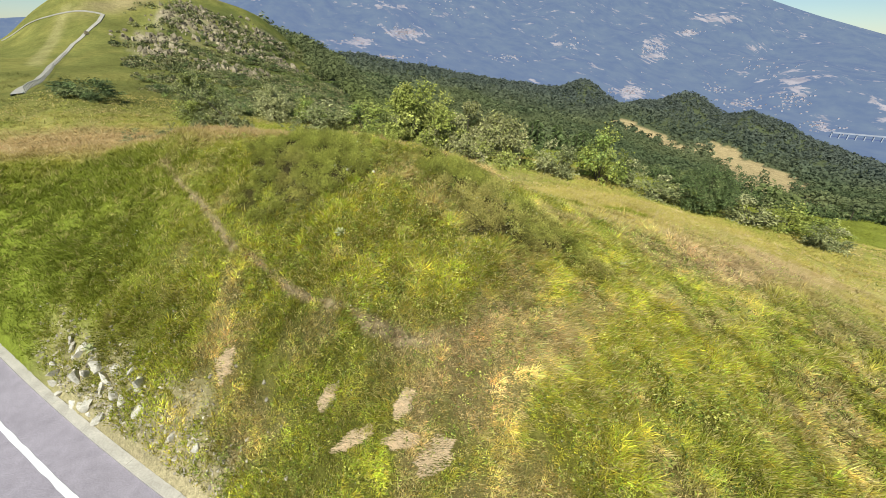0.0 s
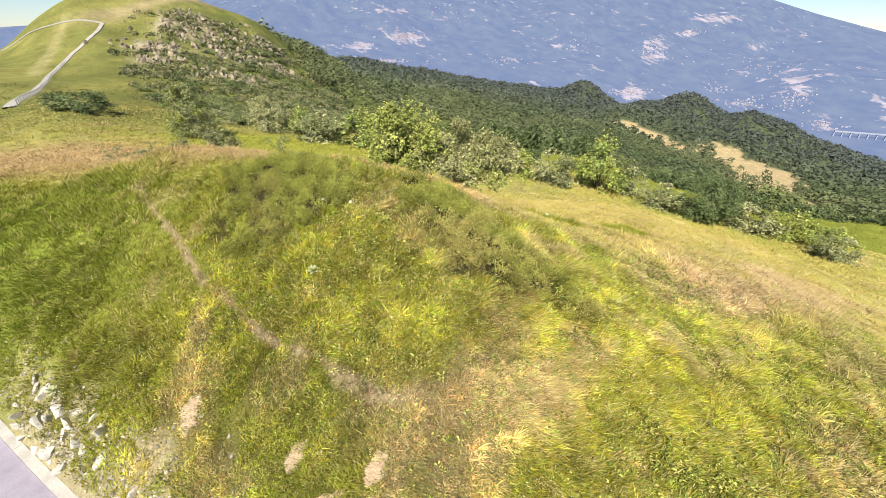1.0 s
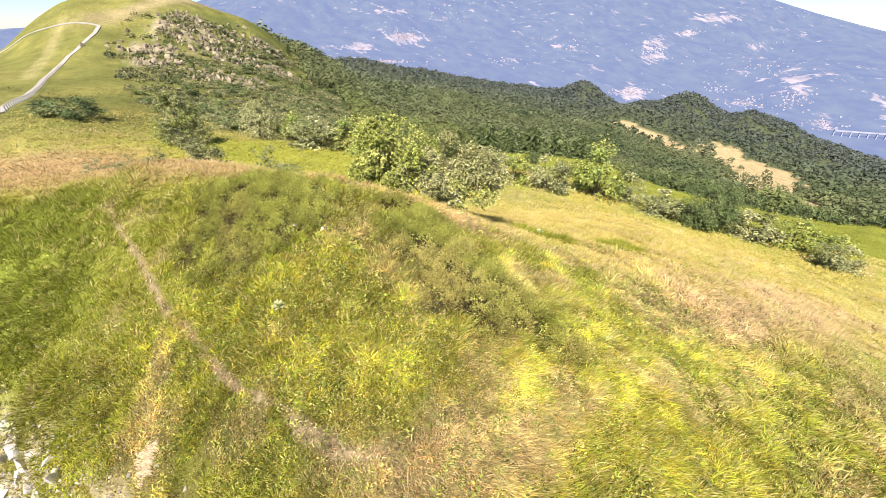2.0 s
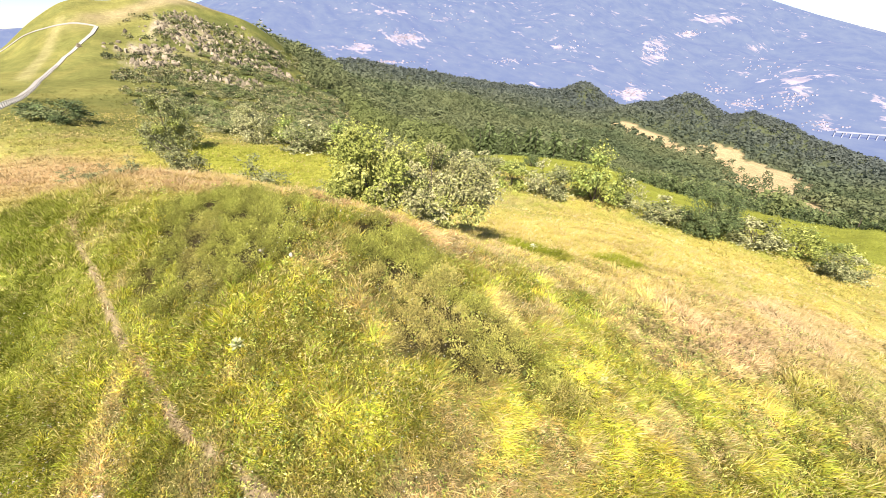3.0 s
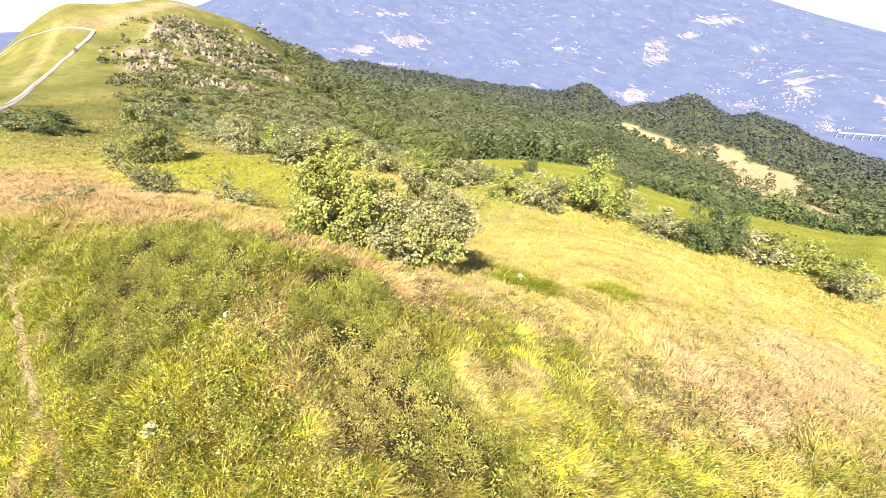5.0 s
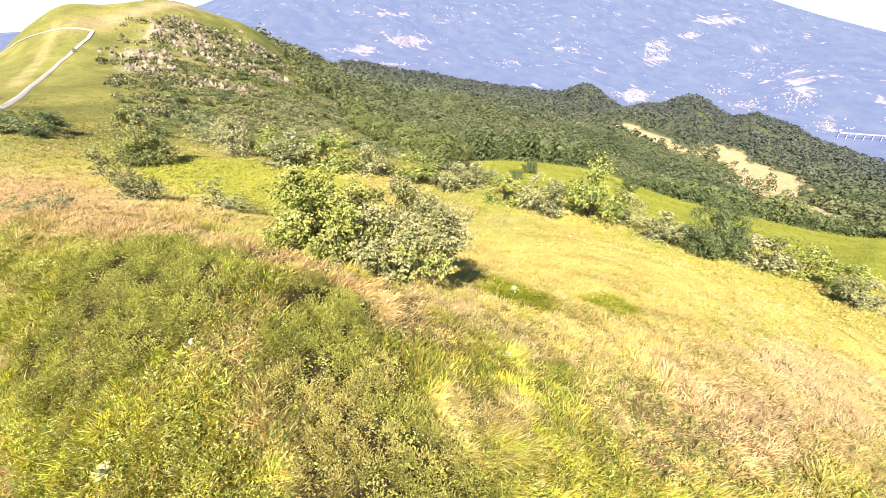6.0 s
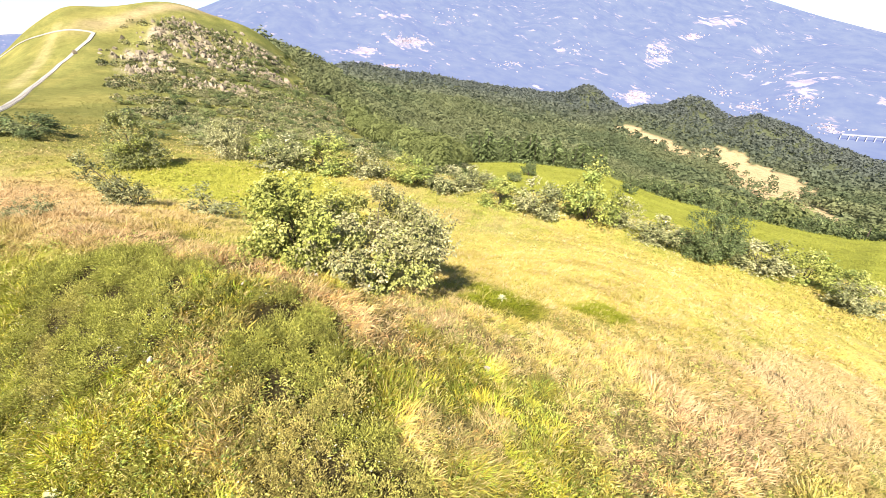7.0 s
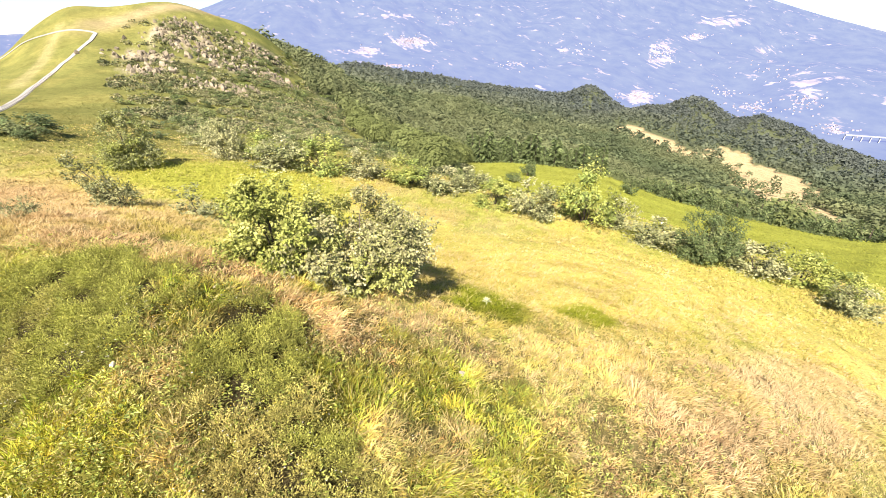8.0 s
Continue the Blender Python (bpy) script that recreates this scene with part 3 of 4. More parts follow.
def meadow(name, n, k, box, power, near, label, tall=1.0, fine=True, flat=2.5, spread=0.38, splay=0.75, wide=1.0, clumpy=0.3, near_tone=1.0):
    """n tufts of k blades each."""
    x, y = scatter(n, *box, power, near)
    s = (y - kerb_y(x)) * 0.876
    col, heath = cover(x, y)
    worn = footpath(x, y)
    bank = smooth(2.4, 0.7, s + 0.6 * fbm(x / 0.8, y / 0.8, 97, 3)) * smooth(-2.5, -5.5, x) * smooth(-14.0, -11.0, x)
    clump = fbm(x / 0.45, y / 0.45, 131, 3)
    keep = (s > 0.45) & (rng.random(n) > 0.6 * worn) & (rng.random(n) > 0.97 * heath) & (rng.random(n) > 0.45 * bank) & (rng.random(n) < 0.98 + 0.25 * clump + 0.15 * tufted(x, y)) & (rng.random(n) > matted(x, y))
    x, y, col, clump = x[keep], y[keep], col[keep], clump[keep]
    n = len(x)
    d = np.hypot(x - 2.0, y - 3.0)
    dry = smooth(0.16, 0.40, col[:, 0])
    tuft = rng.uniform(0.5, 1.5, n) * (0.95 + 0.45 * clump) * np.exp(0.3 * tufted(x, y))
    calm = smooth(17, 8, d)[:, None]
    tone = col * (1 + calm * rng.uniform(-clumpy, clumpy, (n, 1)) + (1 - calm) * rng.uniform(-0.07, 0.07, (n, 1))) * (1 + 0.12 * calm * rng.normal(size=(n, 3)) * (1, 0.5, 0.5))
    tone = tone * (1 + (near_tone - 1) * calm) * np.exp(0.72 * calm[:, 0] * tufted(x, y))[:, None]
    straw = (rng.random(n) < 0.12 + 0.14 * dry)[:, None]
    tone = np.where(straw, col * 0.35 + np.array((0.50, 0.42, 0.22)) * 0.65, tone)
    lean = np.stack([0.32 + 0.3 * fbm(x / 1.3, y / 1.3, 141, 2), -0.05 + 0.35 * fbm(x / 1.3, y / 1.3, 147, 2), np.full(n, 0.95)], -1)
    tone = tone * (np.array((0.99, 1.0, 0.74)) + dry[:, None] * np.array((0.06, -0.02, 0.32)))
    a = rng.uniform(0, 2 * np.pi, (n, k))
    out = np.stack([np.cos(a), np.sin(a), np.zeros((n, k))], -1) * rng.uniform(0.1, splay, (n, k, 1))
    ways = (lean[:, None] + out).reshape(-1, 3)
    root = on_ground(x, y, -0.01)[:, None] + out * (0.05 + 0.003 * d)[:, None, None]
    length = (rng.uniform(0.09, 0.25, (n, k)) * (tuft * (1 - 0.1 * dry) * tall)[:, None]).ravel()
    width = wide * np.repeat(0.002 + 0.00125 * np.hypot(d, 6.0), k)
    if fine:
        verts, faces = kites(root.reshape(-1, 3), ways, length, width, rng.uniform(0.05, 0.55, n * k), rng, np.array((-0.1, -0.55, 0.65)) * 0.5 * np.ones((n * k, 1)))
    else:
        verts, faces = slips(root.reshape(-1, 3), ways, length, width * 1.3, rng, np.array((-0.1, -0.6, 0.7)) * flat * np.ones((n * k, 1)))
    c = faces.shape[1]
    blade = np.repeat(tone * (1.1 + 0.12 * calm), k, 0) * (1 + spread * np.repeat(0.3 + 0.7 * calm, k, 0) * rng.uniform(-1, 1, (n * k, 1)))
    tone = np.repeat(blade, c, 0)
    tone[2::c] = tone[2::c] * 0.75 + np.array((0.38, 0.32, 0.12)) * 0.25
    return tagged(sheet(name, verts, faces, M_GRASS, tone, smoothed=False), label, "grass", kind="stuff")


meadow("meadow_grass", 38000, 12, (-13, 14, -1.0, 15), 1.3, 6.5, "long green and straw-coloured summer grass on the slope", tall=1.15, spread=0.3, splay=0.85, wide=1.2, clumpy=0.34)
meadow("turf_grass", 78000, 6, (-10, 9, -0.5, 9.5), 1.0, 4.5, "short dense turf under the longer grass", tall=0.85, fine=False, flat=0.7, spread=0.48, splay=0.9, wide=1.25, clumpy=0.5, near_tone=1.12)
meadow("slope_grass", 90000, 7, (-24, 22, -3.0, 25), 0.7, 8.0, "short mixed grass covering the slope", tall=1.05, fine=False, flat=1.2, spread=0.34, clumpy=0.4, near_tone=0.85, wide=0.72)
meadow("verge_grass", 11000, 9, (-24, -9.5, 6, 18), 0.0, 12.0, "rank green grass above the road's bend", tall=1.3, fine=False, flat=0.8, spread=0.4, splay=0.8, wide=0.9, clumpy=0.5)
meadow("hill_grass", 38000, 5, (-45, 48, 17, 62), 1.2, 18.0, "dry yellow-green grass on the far meadow", tall=0.85, fine=False, flat=4.0, spread=0.07, splay=0.3, wide=0.8, clumpy=0.1)


# ---- broad-leaved herbs among the grass ----
def herbs(n, k):
    x, y = scatter(n, -16, 16, 2.4, 16, 1.2, 7.0)
    patch = fbm(x / 1.6, y / 1.6, 181, 3)
    keep = ((y - kerb_y(x)) > 0.6) & (rng.random(n) < 0.5 + 0.9 * patch)
    x, y = x[keep], y[keep]
    n = len(x)
    size = rng.uniform(0.03, 0.085, n)
    a = rng.uniform(0, 2 * np.pi, (n, k))
    out = np.stack([np.cos(a), np.sin(a), rng.uniform(0.2, 1.2, (n, k))], -1)
    roots = on_ground(x, y)[:, None] + np.stack([np.zeros((n, k)), np.zeros((n, k)), rng.uniform(0.02, 0.2, (n, k))], -1) + out * size[:, None, None] * 0.3
    v, f = kites(roots.reshape(-1, 3), out.reshape(-1, 3), np.repeat(size, k) * rng.uniform(0.6, 1.2, n * k), np.repeat(size, k) * 0.38, 0.3, rng, np.array((0, -0.3, 1.0)) * np.ones((n * k, 1)))
    shades = np.array(((0.24, 0.29, 0.05), (0.33, 0.36, 0.07), (0.47, 0.46, 0.12), (0.14, 0.18, 0.04)))
    tone = shades[rng.integers(0, 4, n)] * rng.uniform(0.7, 1.3, (n, 1))
    tone = np.repeat(np.repeat(tone, k, 0), 4, 0)
    return tagged(sheet("meadow_herbs", v, f, M_LEAF, tone, smoothed=False), "small broad-leaved herbs scattered through the grass", "herbs", kind="stuff")


herbs(18000, 6)


# ---- heath cushions on the knoll ----
def heath_patch():
    """Feathery rounded plumes of fine sprigs, with dark gaps between them."""
    x, y = (a.ravel() + rng.uniform(-0.12, 0.12, a.size) for a in np.meshgrid(np.arange(-7.5, 5.5, 0.22), np.arange(6, 15, 0.22)))
    _, h = cover(x, y)
    keep = (h > rng.uniform(0.25, 0.5, len(x))) & (vnoise(x / 0.5, y / 0.5, 157) > -0.5)
    x, y = x[keep], y[keep]
    n, k = len(x), 430
    size = rng.uniform(0.14, 0.25, n)
    base = on_ground(x, y, -0.02)
    a, b = rng.uniform(0, 2 * np.pi, (n, k)), np.arcsin(rng.uniform(0.12, 1.0, (n, k)))
    way = np.stack([np.cos(a) * np.cos(b), np.sin(a) * np.cos(b), np.sin(b) * 1.7], -1)
    reach = size[:, None, None] * rng.uniform(0.45, 1.0, (n, k, 1)) * (1 + 0.22 * np.sin(5 * a + 9 * b + x[:, None] * 40))[..., None]
    roots = base[:, None] + way * reach
    ways = way + (0.1, 0, 0.5) + rng.normal(size=(n, k, 3)) * 0.25
    verts, faces = slips(roots.reshape(-1, 3), ways.reshape(-1, 3), rng.uniform(0.04, 0.075, n * k), rng.uniform(0.011, 0.017, n * k), rng, way.reshape(-1, 3) * 2)
    brown = smooth(-0.2, 0.6, fbm(x / 1.1, y / 1.1, 151, 2) + 0.25 * (9.3 - y))
    tone = np.array((0.29, 0.30, 0.06)) + (np.array((0.40, 0.33, 0.11)) - np.array((0.29, 0.30, 0.06))) * 0.7 * brown[:, None]
    tone = np.repeat(np.repeat(tone * rng.uniform(0.5, 1.3, (n, 1)), k, 0) * rng.uniform(0.85, 1.15, (n * k, 1)), 3, 0)
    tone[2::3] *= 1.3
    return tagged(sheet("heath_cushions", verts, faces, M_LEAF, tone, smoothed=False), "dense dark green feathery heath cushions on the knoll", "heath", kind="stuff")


heath_patch()


# ---- bushes and trees ----
def tube(path, r0, r1, sides=5):
    """A tapered stem along a row of places: verts and quads."""
    path = np.asarray(path, float)
    k = len(path)
    way = np.gradient(path, axis=0)
    way /= np.linalg.norm(way, axis=1, keepdims=True)
    u = np.cross(way, (0.31, 0.17, 0.05))
    u /= np.linalg.norm(u, axis=1, keepdims=True)
    v = np.cross(way, u)
    a = np.arange(sides) * 2 * np.pi / sides
    rad = np.linspace(r0, r1, k)[:, None, None]
    ring = path[:, None] + rad * (np.cos(a)[None, :, None] * u[:, None] + np.sin(a)[None, :, None] * v[:, None])
    i, j = np.meshgrid(np.arange(k - 1), np.arange(sides), indexing="ij")
    f = np.stack([i * sides + j, i * sides + (j + 1) % sides, (i + 1) * sides + (j + 1) % sides, (i + 1) * sides + j], -1).reshape(-1, 4)
    return ring.reshape(-1, 3), f


def joined(pieces):
    verts, faces, n = [], [], 0
    for v, f in pieces:
        verts.append(v)
        faces.append(f + n)
        n += len(v)
    return np.concatenate(verts), np.concatenate(faces)


def woody(name, width, high, leaves, leaf, tones, seed, stems=7, trunk=0.0, lumps=26, spread=0.30, lean=(0, 0), fine=True, low=0.13, limb_sides=5):
    """A bush or tree at the origin: an Empty with its stems and a crown of single leaves in uneven lumps."""
    g = np.random.default_rng(seed)
    base = new(name)
    limbs = []
    a = g.uniform(0, 2 * np.pi, lumps)
    rad = np.sqrt(g.random(lumps)) * 0.47
    up = trunk + (1 - trunk) * (low + (0.90 - low) * g.random(lumps) * np.sqrt(np.clip(1 - (rad / 0.5) ** 2, 0.05, 1)))
    up = np.where(np.arange(lumps) % 4 == 3, trunk + (1 - trunk) * low, up)
    centres = np.stack([np.cos(a) * rad * width + lean[0] * up, np.sin(a) * rad * width + lean[1] * up, up * high], -1)
    for c in centres[:stems * 3]:
        t = np.linspace(0, 1, 6)[:, None]
        root = np.array((*g.normal(size=2) * 0.04 * width * (trunk == 0), -0.15))
        fork = np.array((0, 0, trunk * high * 0.8)) if trunk else root
        path = root * (1 - t) ** 2 + 2 * t * (1 - t) * (fork * 0.6 + c * 0.4 * np.array((0.6, 0.6, 1.2))) + c * t ** 2
        limbs.append(tube(path + g.normal(size=path.shape) * 0.012 * width * (t > 0), 0.010 * high, 0.003 * high, limb_sides))
    if trunk:
        t = np.linspace(0, 1, 7)[:, None]
        limbs.append(tube(np.array((0, 0, -0.2)) * (1 - t) + np.array((0.03 * width, 0.02 * width, high * 0.75)) * t, 0.035 * high, 0.01 * high, 8))
    sheet("trunk", *joined(limbs), M_BARK, parent=base)
    per = 8
    shoots = leaves // per
    leaves = shoots * per
    pick = g.integers(0, lumps, shoots)
    way = g.normal(size=(shoots, 3))
    way /= np.linalg.norm(way, axis=1, keepdims=True)
    size = (spread * (0.45 + 0.75 * g.random(lumps)))[pick] * g.random(shoots) ** 0.33
    foot = centres[pick] + way * size[:, None] * np.array((width * 0.62, width * 0.62, high * 0.6))
    foot[:, 2] = np.maximum(foot[:, 2], 0.5 * low * high * (0.15 + g.random(shoots)))
    out = foot - np.array((0, 0, 0.3 * high))
    out = out / (np.linalg.norm(out, axis=1, keepdims=True) + 1e-6)
    stem = out * 0.5 + way * 0.4 + g.normal(size=(shoots, 3)) * 0.3 + (0, 0, 0.45)
    stem /= np.linalg.norm(stem, axis=1, keepdims=True)
    along_stem = np.tile(np.linspace(0, 1, per), shoots)[:, None]
    out, stem, pick = np.repeat(out, per, 0), np.repeat(stem, per, 0), np.repeat(pick, per)
    pos = np.repeat(foot, per, 0) + stem * along_stem * leaf * 2.6 + g.normal(size=(leaves, 3)) * leaf * 0.25
    ways = stem * 0.5 + g.normal(size=(leaves, 3)) * 0.8
    face = out * 0.8 + (0, -0.3, 0.4)
    long, wide = leaf * g.uniform(0.7, 1.35, leaves), leaf * g.uniform(0.5, 0.85, leaves)
    verts, faces = kites(pos, ways, long, wide, 0.25, g, face) if fine else slips(pos, ways, long, wide, g, face)
    tones = np.array(tones)
    lump_tone = tones[g.integers(0, len(tones), lumps)]
    tone = lump_tone[pick] * 0.6 + tones[g.integers(0, len(tones), leaves)] * 0.4
    tone = tone * np.repeat(g.uniform(0.7, 1.3, (shoots, 1)), per, 0) * g.uniform(0.85, 1.15, (leaves, 1))
    tone = np.repeat(tone, faces.shape[1], 0)
    sheet("crown", verts, faces, M_LEAF, tone, smoothed=False, parent=base)
    return base


FRESH = ((0.22, 0.29, 0.07), (0.28, 0.34, 0.10), (0.17, 0.22, 0.06))
GREY = ((0.33, 0.33, 0.15), (0.40, 0.39, 0.20), (0.25, 0.26, 0.10))
DARK = ((0.10, 0.14, 0.05), (0.13, 0.17, 0.06), (0.08, 0.11, 0.04))
HAZEL = ((0.29, 0.32, 0.07), (0.36, 0.37, 0.10), (0.22, 0.25, 0.05))
SILVER = ((0.31, 0.30, 0.135), (0.37, 0.35, 0.18), (0.235, 0.235, 0.095))
OLIVE = ((0.18, 0.20, 0.08), (0.25, 0.26, 0.12), (0.14, 0.16, 0.06))


def planted(ob, x, y, turn=0.0, scale=(1, 1, 1), label="", category="bush", group=""):
    z = float(height(x, y)[0])
    ob.matrix_basis = Matrix.LocRotScale((x, y, z), Euler((0, 0, turn)), scale)
    return tagged(ob, label, category, group)


def copies(kind, rows, label, category, group):
    """Copies of a plant at (x, y, width, height)."""
    for k, (x, y, w, h) in enumerate(rows):
        z = float(height(x, y)[0])
        turn = (k * 2.4) % 6.28
        ob = copy_thing(kind, Matrix.LocRotScale((x, y, z), Euler((0, 0, turn)), (w, w * 0.9, h)))
        tagged(ob, label, category, group)


# the double bush on the shoulder of the meadow
planted(woody("hazel_bush", 2.8, 3.0, 16000, 0.088, HAZEL, 11, lumps=40, spread=0.21, low=0.27), -0.4, 15.0, label="broad fresh-green hazel bush on the meadow's shoulder")
planted(woody("whitebeam_bush", 4.2, 3.3, 27000, 0.088, SILVER + HAZEL[:1], 12, lumps=46, spread=0.21, low=0.36), 1.45, 15.7, label="broad grey-green whitebeam bush beside the hazel")
planted(woody("leaning_shrub", 1.7, 2.5, 4600, 0.09, OLIVE + GREY[:1], 13, lean=(-2.3, 0.4), lumps=24), -11.0, 22.3, label="thin olive-green shrub leaning over dry grass")
planted(woody("rounded_tree", 3.8, 4.6, 16000, 0.13, OLIVE + HAZEL, 14, lumps=56, spread=0.23, fine=False), -21.2, 36.4, label="rounded olive-green tree casting shade on the grass", category="tree")
planted(woody("whitebeam_tree", 3.6, 4.2, 9000, 0.145, GREY, 15, lumps=44, spread=0.25, fine=False), -17.3, 42.8, label="pale grey-green young whitebeam tree", category="tree")
planted(woody("shade_tree", 4.3, 5.5, 22000, 0.12, DARK + DARK + OLIVE[:1], 16, trunk=0.06, lumps=64, spread=0.22, fine=False), 24.9, 34.0, label="dense dark green round-headed tree at the meadow's foot", category="tree")

# unit plants, copied about
low_grey = woody("grey_bush", 1, 1, 3600, 0.055, GREY + OLIVE, 21, lumps=20, fine=False)
low_green = woody("green_bush", 1, 1, 3600, 0.055, FRESH + HAZEL, 22, lumps=20, fine=False)
low_dark = woody("dark_bush", 1, 1, 3600, 0.055, DARK + OLIVE[:1], 23, lumps=16, fine=False)
thin_shrub = woody("thin_shrub", 1, 1, 1100, 0.06, OLIVE + GREY[:1], 24, lumps=14, fine=False)
far_grey = woody("grey_bush", 1, 1, 1200, 0.078, GREY + OLIVE, 26, stems=2, lumps=14, fine=False, limb_sides=3)
far_green = woody("green_bush", 1, 1, 1200, 0.078, FRESH + OLIVE, 27, stems=2, lumps=14, fine=False, limb_sides=3)
far_dark = woody("dark_bush", 1, 1, 1200, 0.078, DARK + OLIVE[:1], 28, stems=2, lumps=14, fine=False, limb_sides=3)
round_tree = woody("broadleaf_tree", 1, 1, 2000, 0.068, DARK + DARK + OLIVE[:1], 25, trunk=0.12, lumps=22, spread=0.33, fine=False)

copies(thin_shrub, ((-8.2, 23.4, 2.6, 1.7), (-10.8, 18.0, 1.1, 0.75), (-13.0, 19.2, 1.3, 0.6), (-16.5, 21.5, 1.6, 0.8), (-5.4, 25.0, 1.5, 0.9)), "thin pale shrub standing in dry grass", "shrub", "shrubs on the meadow")
copies(low_dark, ((-38.3, 44.6, 5.0, 2.5), (-35.8, 43.2, 2.6, 1.5)), "low dark bush beside the mountain road", "bush", "bushes by the road")
copies(low_grey, ((-11.6, 41.2, 5.0, 2.9), (-3.9, 42.3, 4.2, 3.0), (3.2, 42.0, 4.5, 2.4), (11.6, 38.0, 4.4, 3.4), (19.4, 39.0, 3.2, 3.0), (21.6, 36.2, 4.6, 2.4), (28.9, 33.2, 4.9, 2.7), (31.2, 27.6, 3.0, 2.0), (6.2, 44.0, 4.0, 2.2)),
       "silvery grey-green bush in the hedge below the meadow", "bush", "hedge below the meadow")
copies(low_green, ((-7.9, 42.0, 4.6, 3.1), (0.2, 42.4, 4.4, 2.6), (8.4, 39.6, 3.9, 2.4), (16.3, 38.4, 4.8, 4.9), (31.8, 32.2, 3.9, 2.8), (24.6, 34.6, 3.4, 1.6), (-14.4, 44.6, 4.2, 2.8), (33.4, 30.0, 3.2, 2.0)),
       "fresh-green bush in the hedge below the meadow", "bush", "hedge below the meadow")
copies(round_tree, ((20.4, 86.5, 3.0, 3.6), (43.0, 88.0, 3.4, 3.6)), "small green tree on the green hillock", "tree", "trees on the hillock")
copies(low_dark, ((15.8, 75.5, 2.6, 2.1), (88.0, 92.0, 3.0, 2.0), (78.0, 96.0, 2.4, 1.5)), "small dark bush on the green hillock", "bush", "bushes on the hillock")

# scrub round the foot of the rocky hill
spots = []
g = random.Random(8)
while len(spots) < 300:
    az, r = g.uniform(-37, 4), g.uniform(56, 235)
    rr = np.interp(az, (-37, -30, -20, -8, 4), (0.12, 0.7, 0.9, 1.0, 1.0))
    if g.random() > rr or (az > -14 and r > 95) or (az < -33 and r > 120) or (az < -21 and r > 205):
        continue
    px, py = ORIGIN[0] + r * math.sin(radians(az)), ORIGIN[1] + r * math.cos(radians(az))
    if min(math.hypot((px - q[0]) / q[2], (py - q[1]) / q[3]) for q in OUTCROPS) < 1.1 and g.random() < 0.4:
        continue
    spots.append((ORIGIN[0] + r * math.sin(radians(az)), ORIGIN[1] + r * math.cos(radians(az)), g.uniform(1.2, 3.6) * (0.8 + r / 300), g.uniform(0.7, 1.9) * (0.8 + r / 300)))
for k, kind in enumerate((far_grey, far_dark, far_green)):
    copies(kind, spots[k::3], ("grey-green scrub bush below the rocky hill", "dark green scrub bush below the rocky hill", "green scrub bush below the rocky hill")[k], "bush", "scrub below the rocky hill")

# trees along the far edge of the meadow
edge_trees = []
for az in np.arange(27, 54, 1.15):
    r = g.uniform(131, 143)
    edge_trees.append((ORIGIN[0] + r * math.sin(radians(az)), ORIGIN[1] + r * math.cos(radians(az)), g.uniform(5.5, 10.0), g.uniform(4.5, 8.5)))
copies(round_tree, edge_trees, "dark green broadleaf tree at the edge of the woods", "tree", "trees at the meadow's edge")


def spruce(seed):
    """A spruce one metre high: a trunk and tiers of drooping sprays."""
    q = np.random.default_rng(seed)
    base = new("spruce")
    sheet("trunk", *tube(np.stack([np.zeros(5), np.zeros(5), np.linspace(-0.05, 0.98, 5)], -1), 0.018, 0.003), M_BARK, parent=base)
    n = 380
    h = 1 - q.random(n) ** 0.6 * 0.93
    a = q.uniform(0, 2 * np.pi, n)
    rad = (1 - h) * 0.21 + 0.012
    f = q.uniform(0.35, 1.0, n)
    pos = np.stack([np.cos(a) * rad * f, np.sin(a) * rad * f, h], -1)
    ways = np.stack([np.cos(a), np.sin(a), q.uniform(-0.5, 0.3, n)], -1)
    v, fc = kites(pos, ways, q.uniform(0.07, 0.125, n), q.uniform(0.04, 0.07, n), 0.3, q)
    tone = np.repeat(np.array((0.095, 0.125, 0.045)) * q.uniform(0.7, 1.5, (n, 1)), 4, 0)
    sheet("crown", v, fc, M_LEAF, tone, smoothed=False, parent=base)
    return base


fir = spruce(31)
rows = []
for k in range(80):
    az, r = g.uniform(3.0, 21.5), g.uniform(134, 165)
    hh = g.uniform(8.0, 12.5)
    rows.append((ORIGIN[0] + r * math.sin(radians(az)), ORIGIN[1] + r * math.cos(radians(az)), hh * 1.15, hh))
copies(fir, rows, "dark spruce in a dense row behind the hillock", "spruce", "spruces behind the hillock")
for ob in (low_grey, low_green, low_dark, far_grey, far_green, far_dark, thin_shrub, round_tree, fir):
    for o in (*ob.children_recursive, ob):
        bpy.data.objects.remove(o)


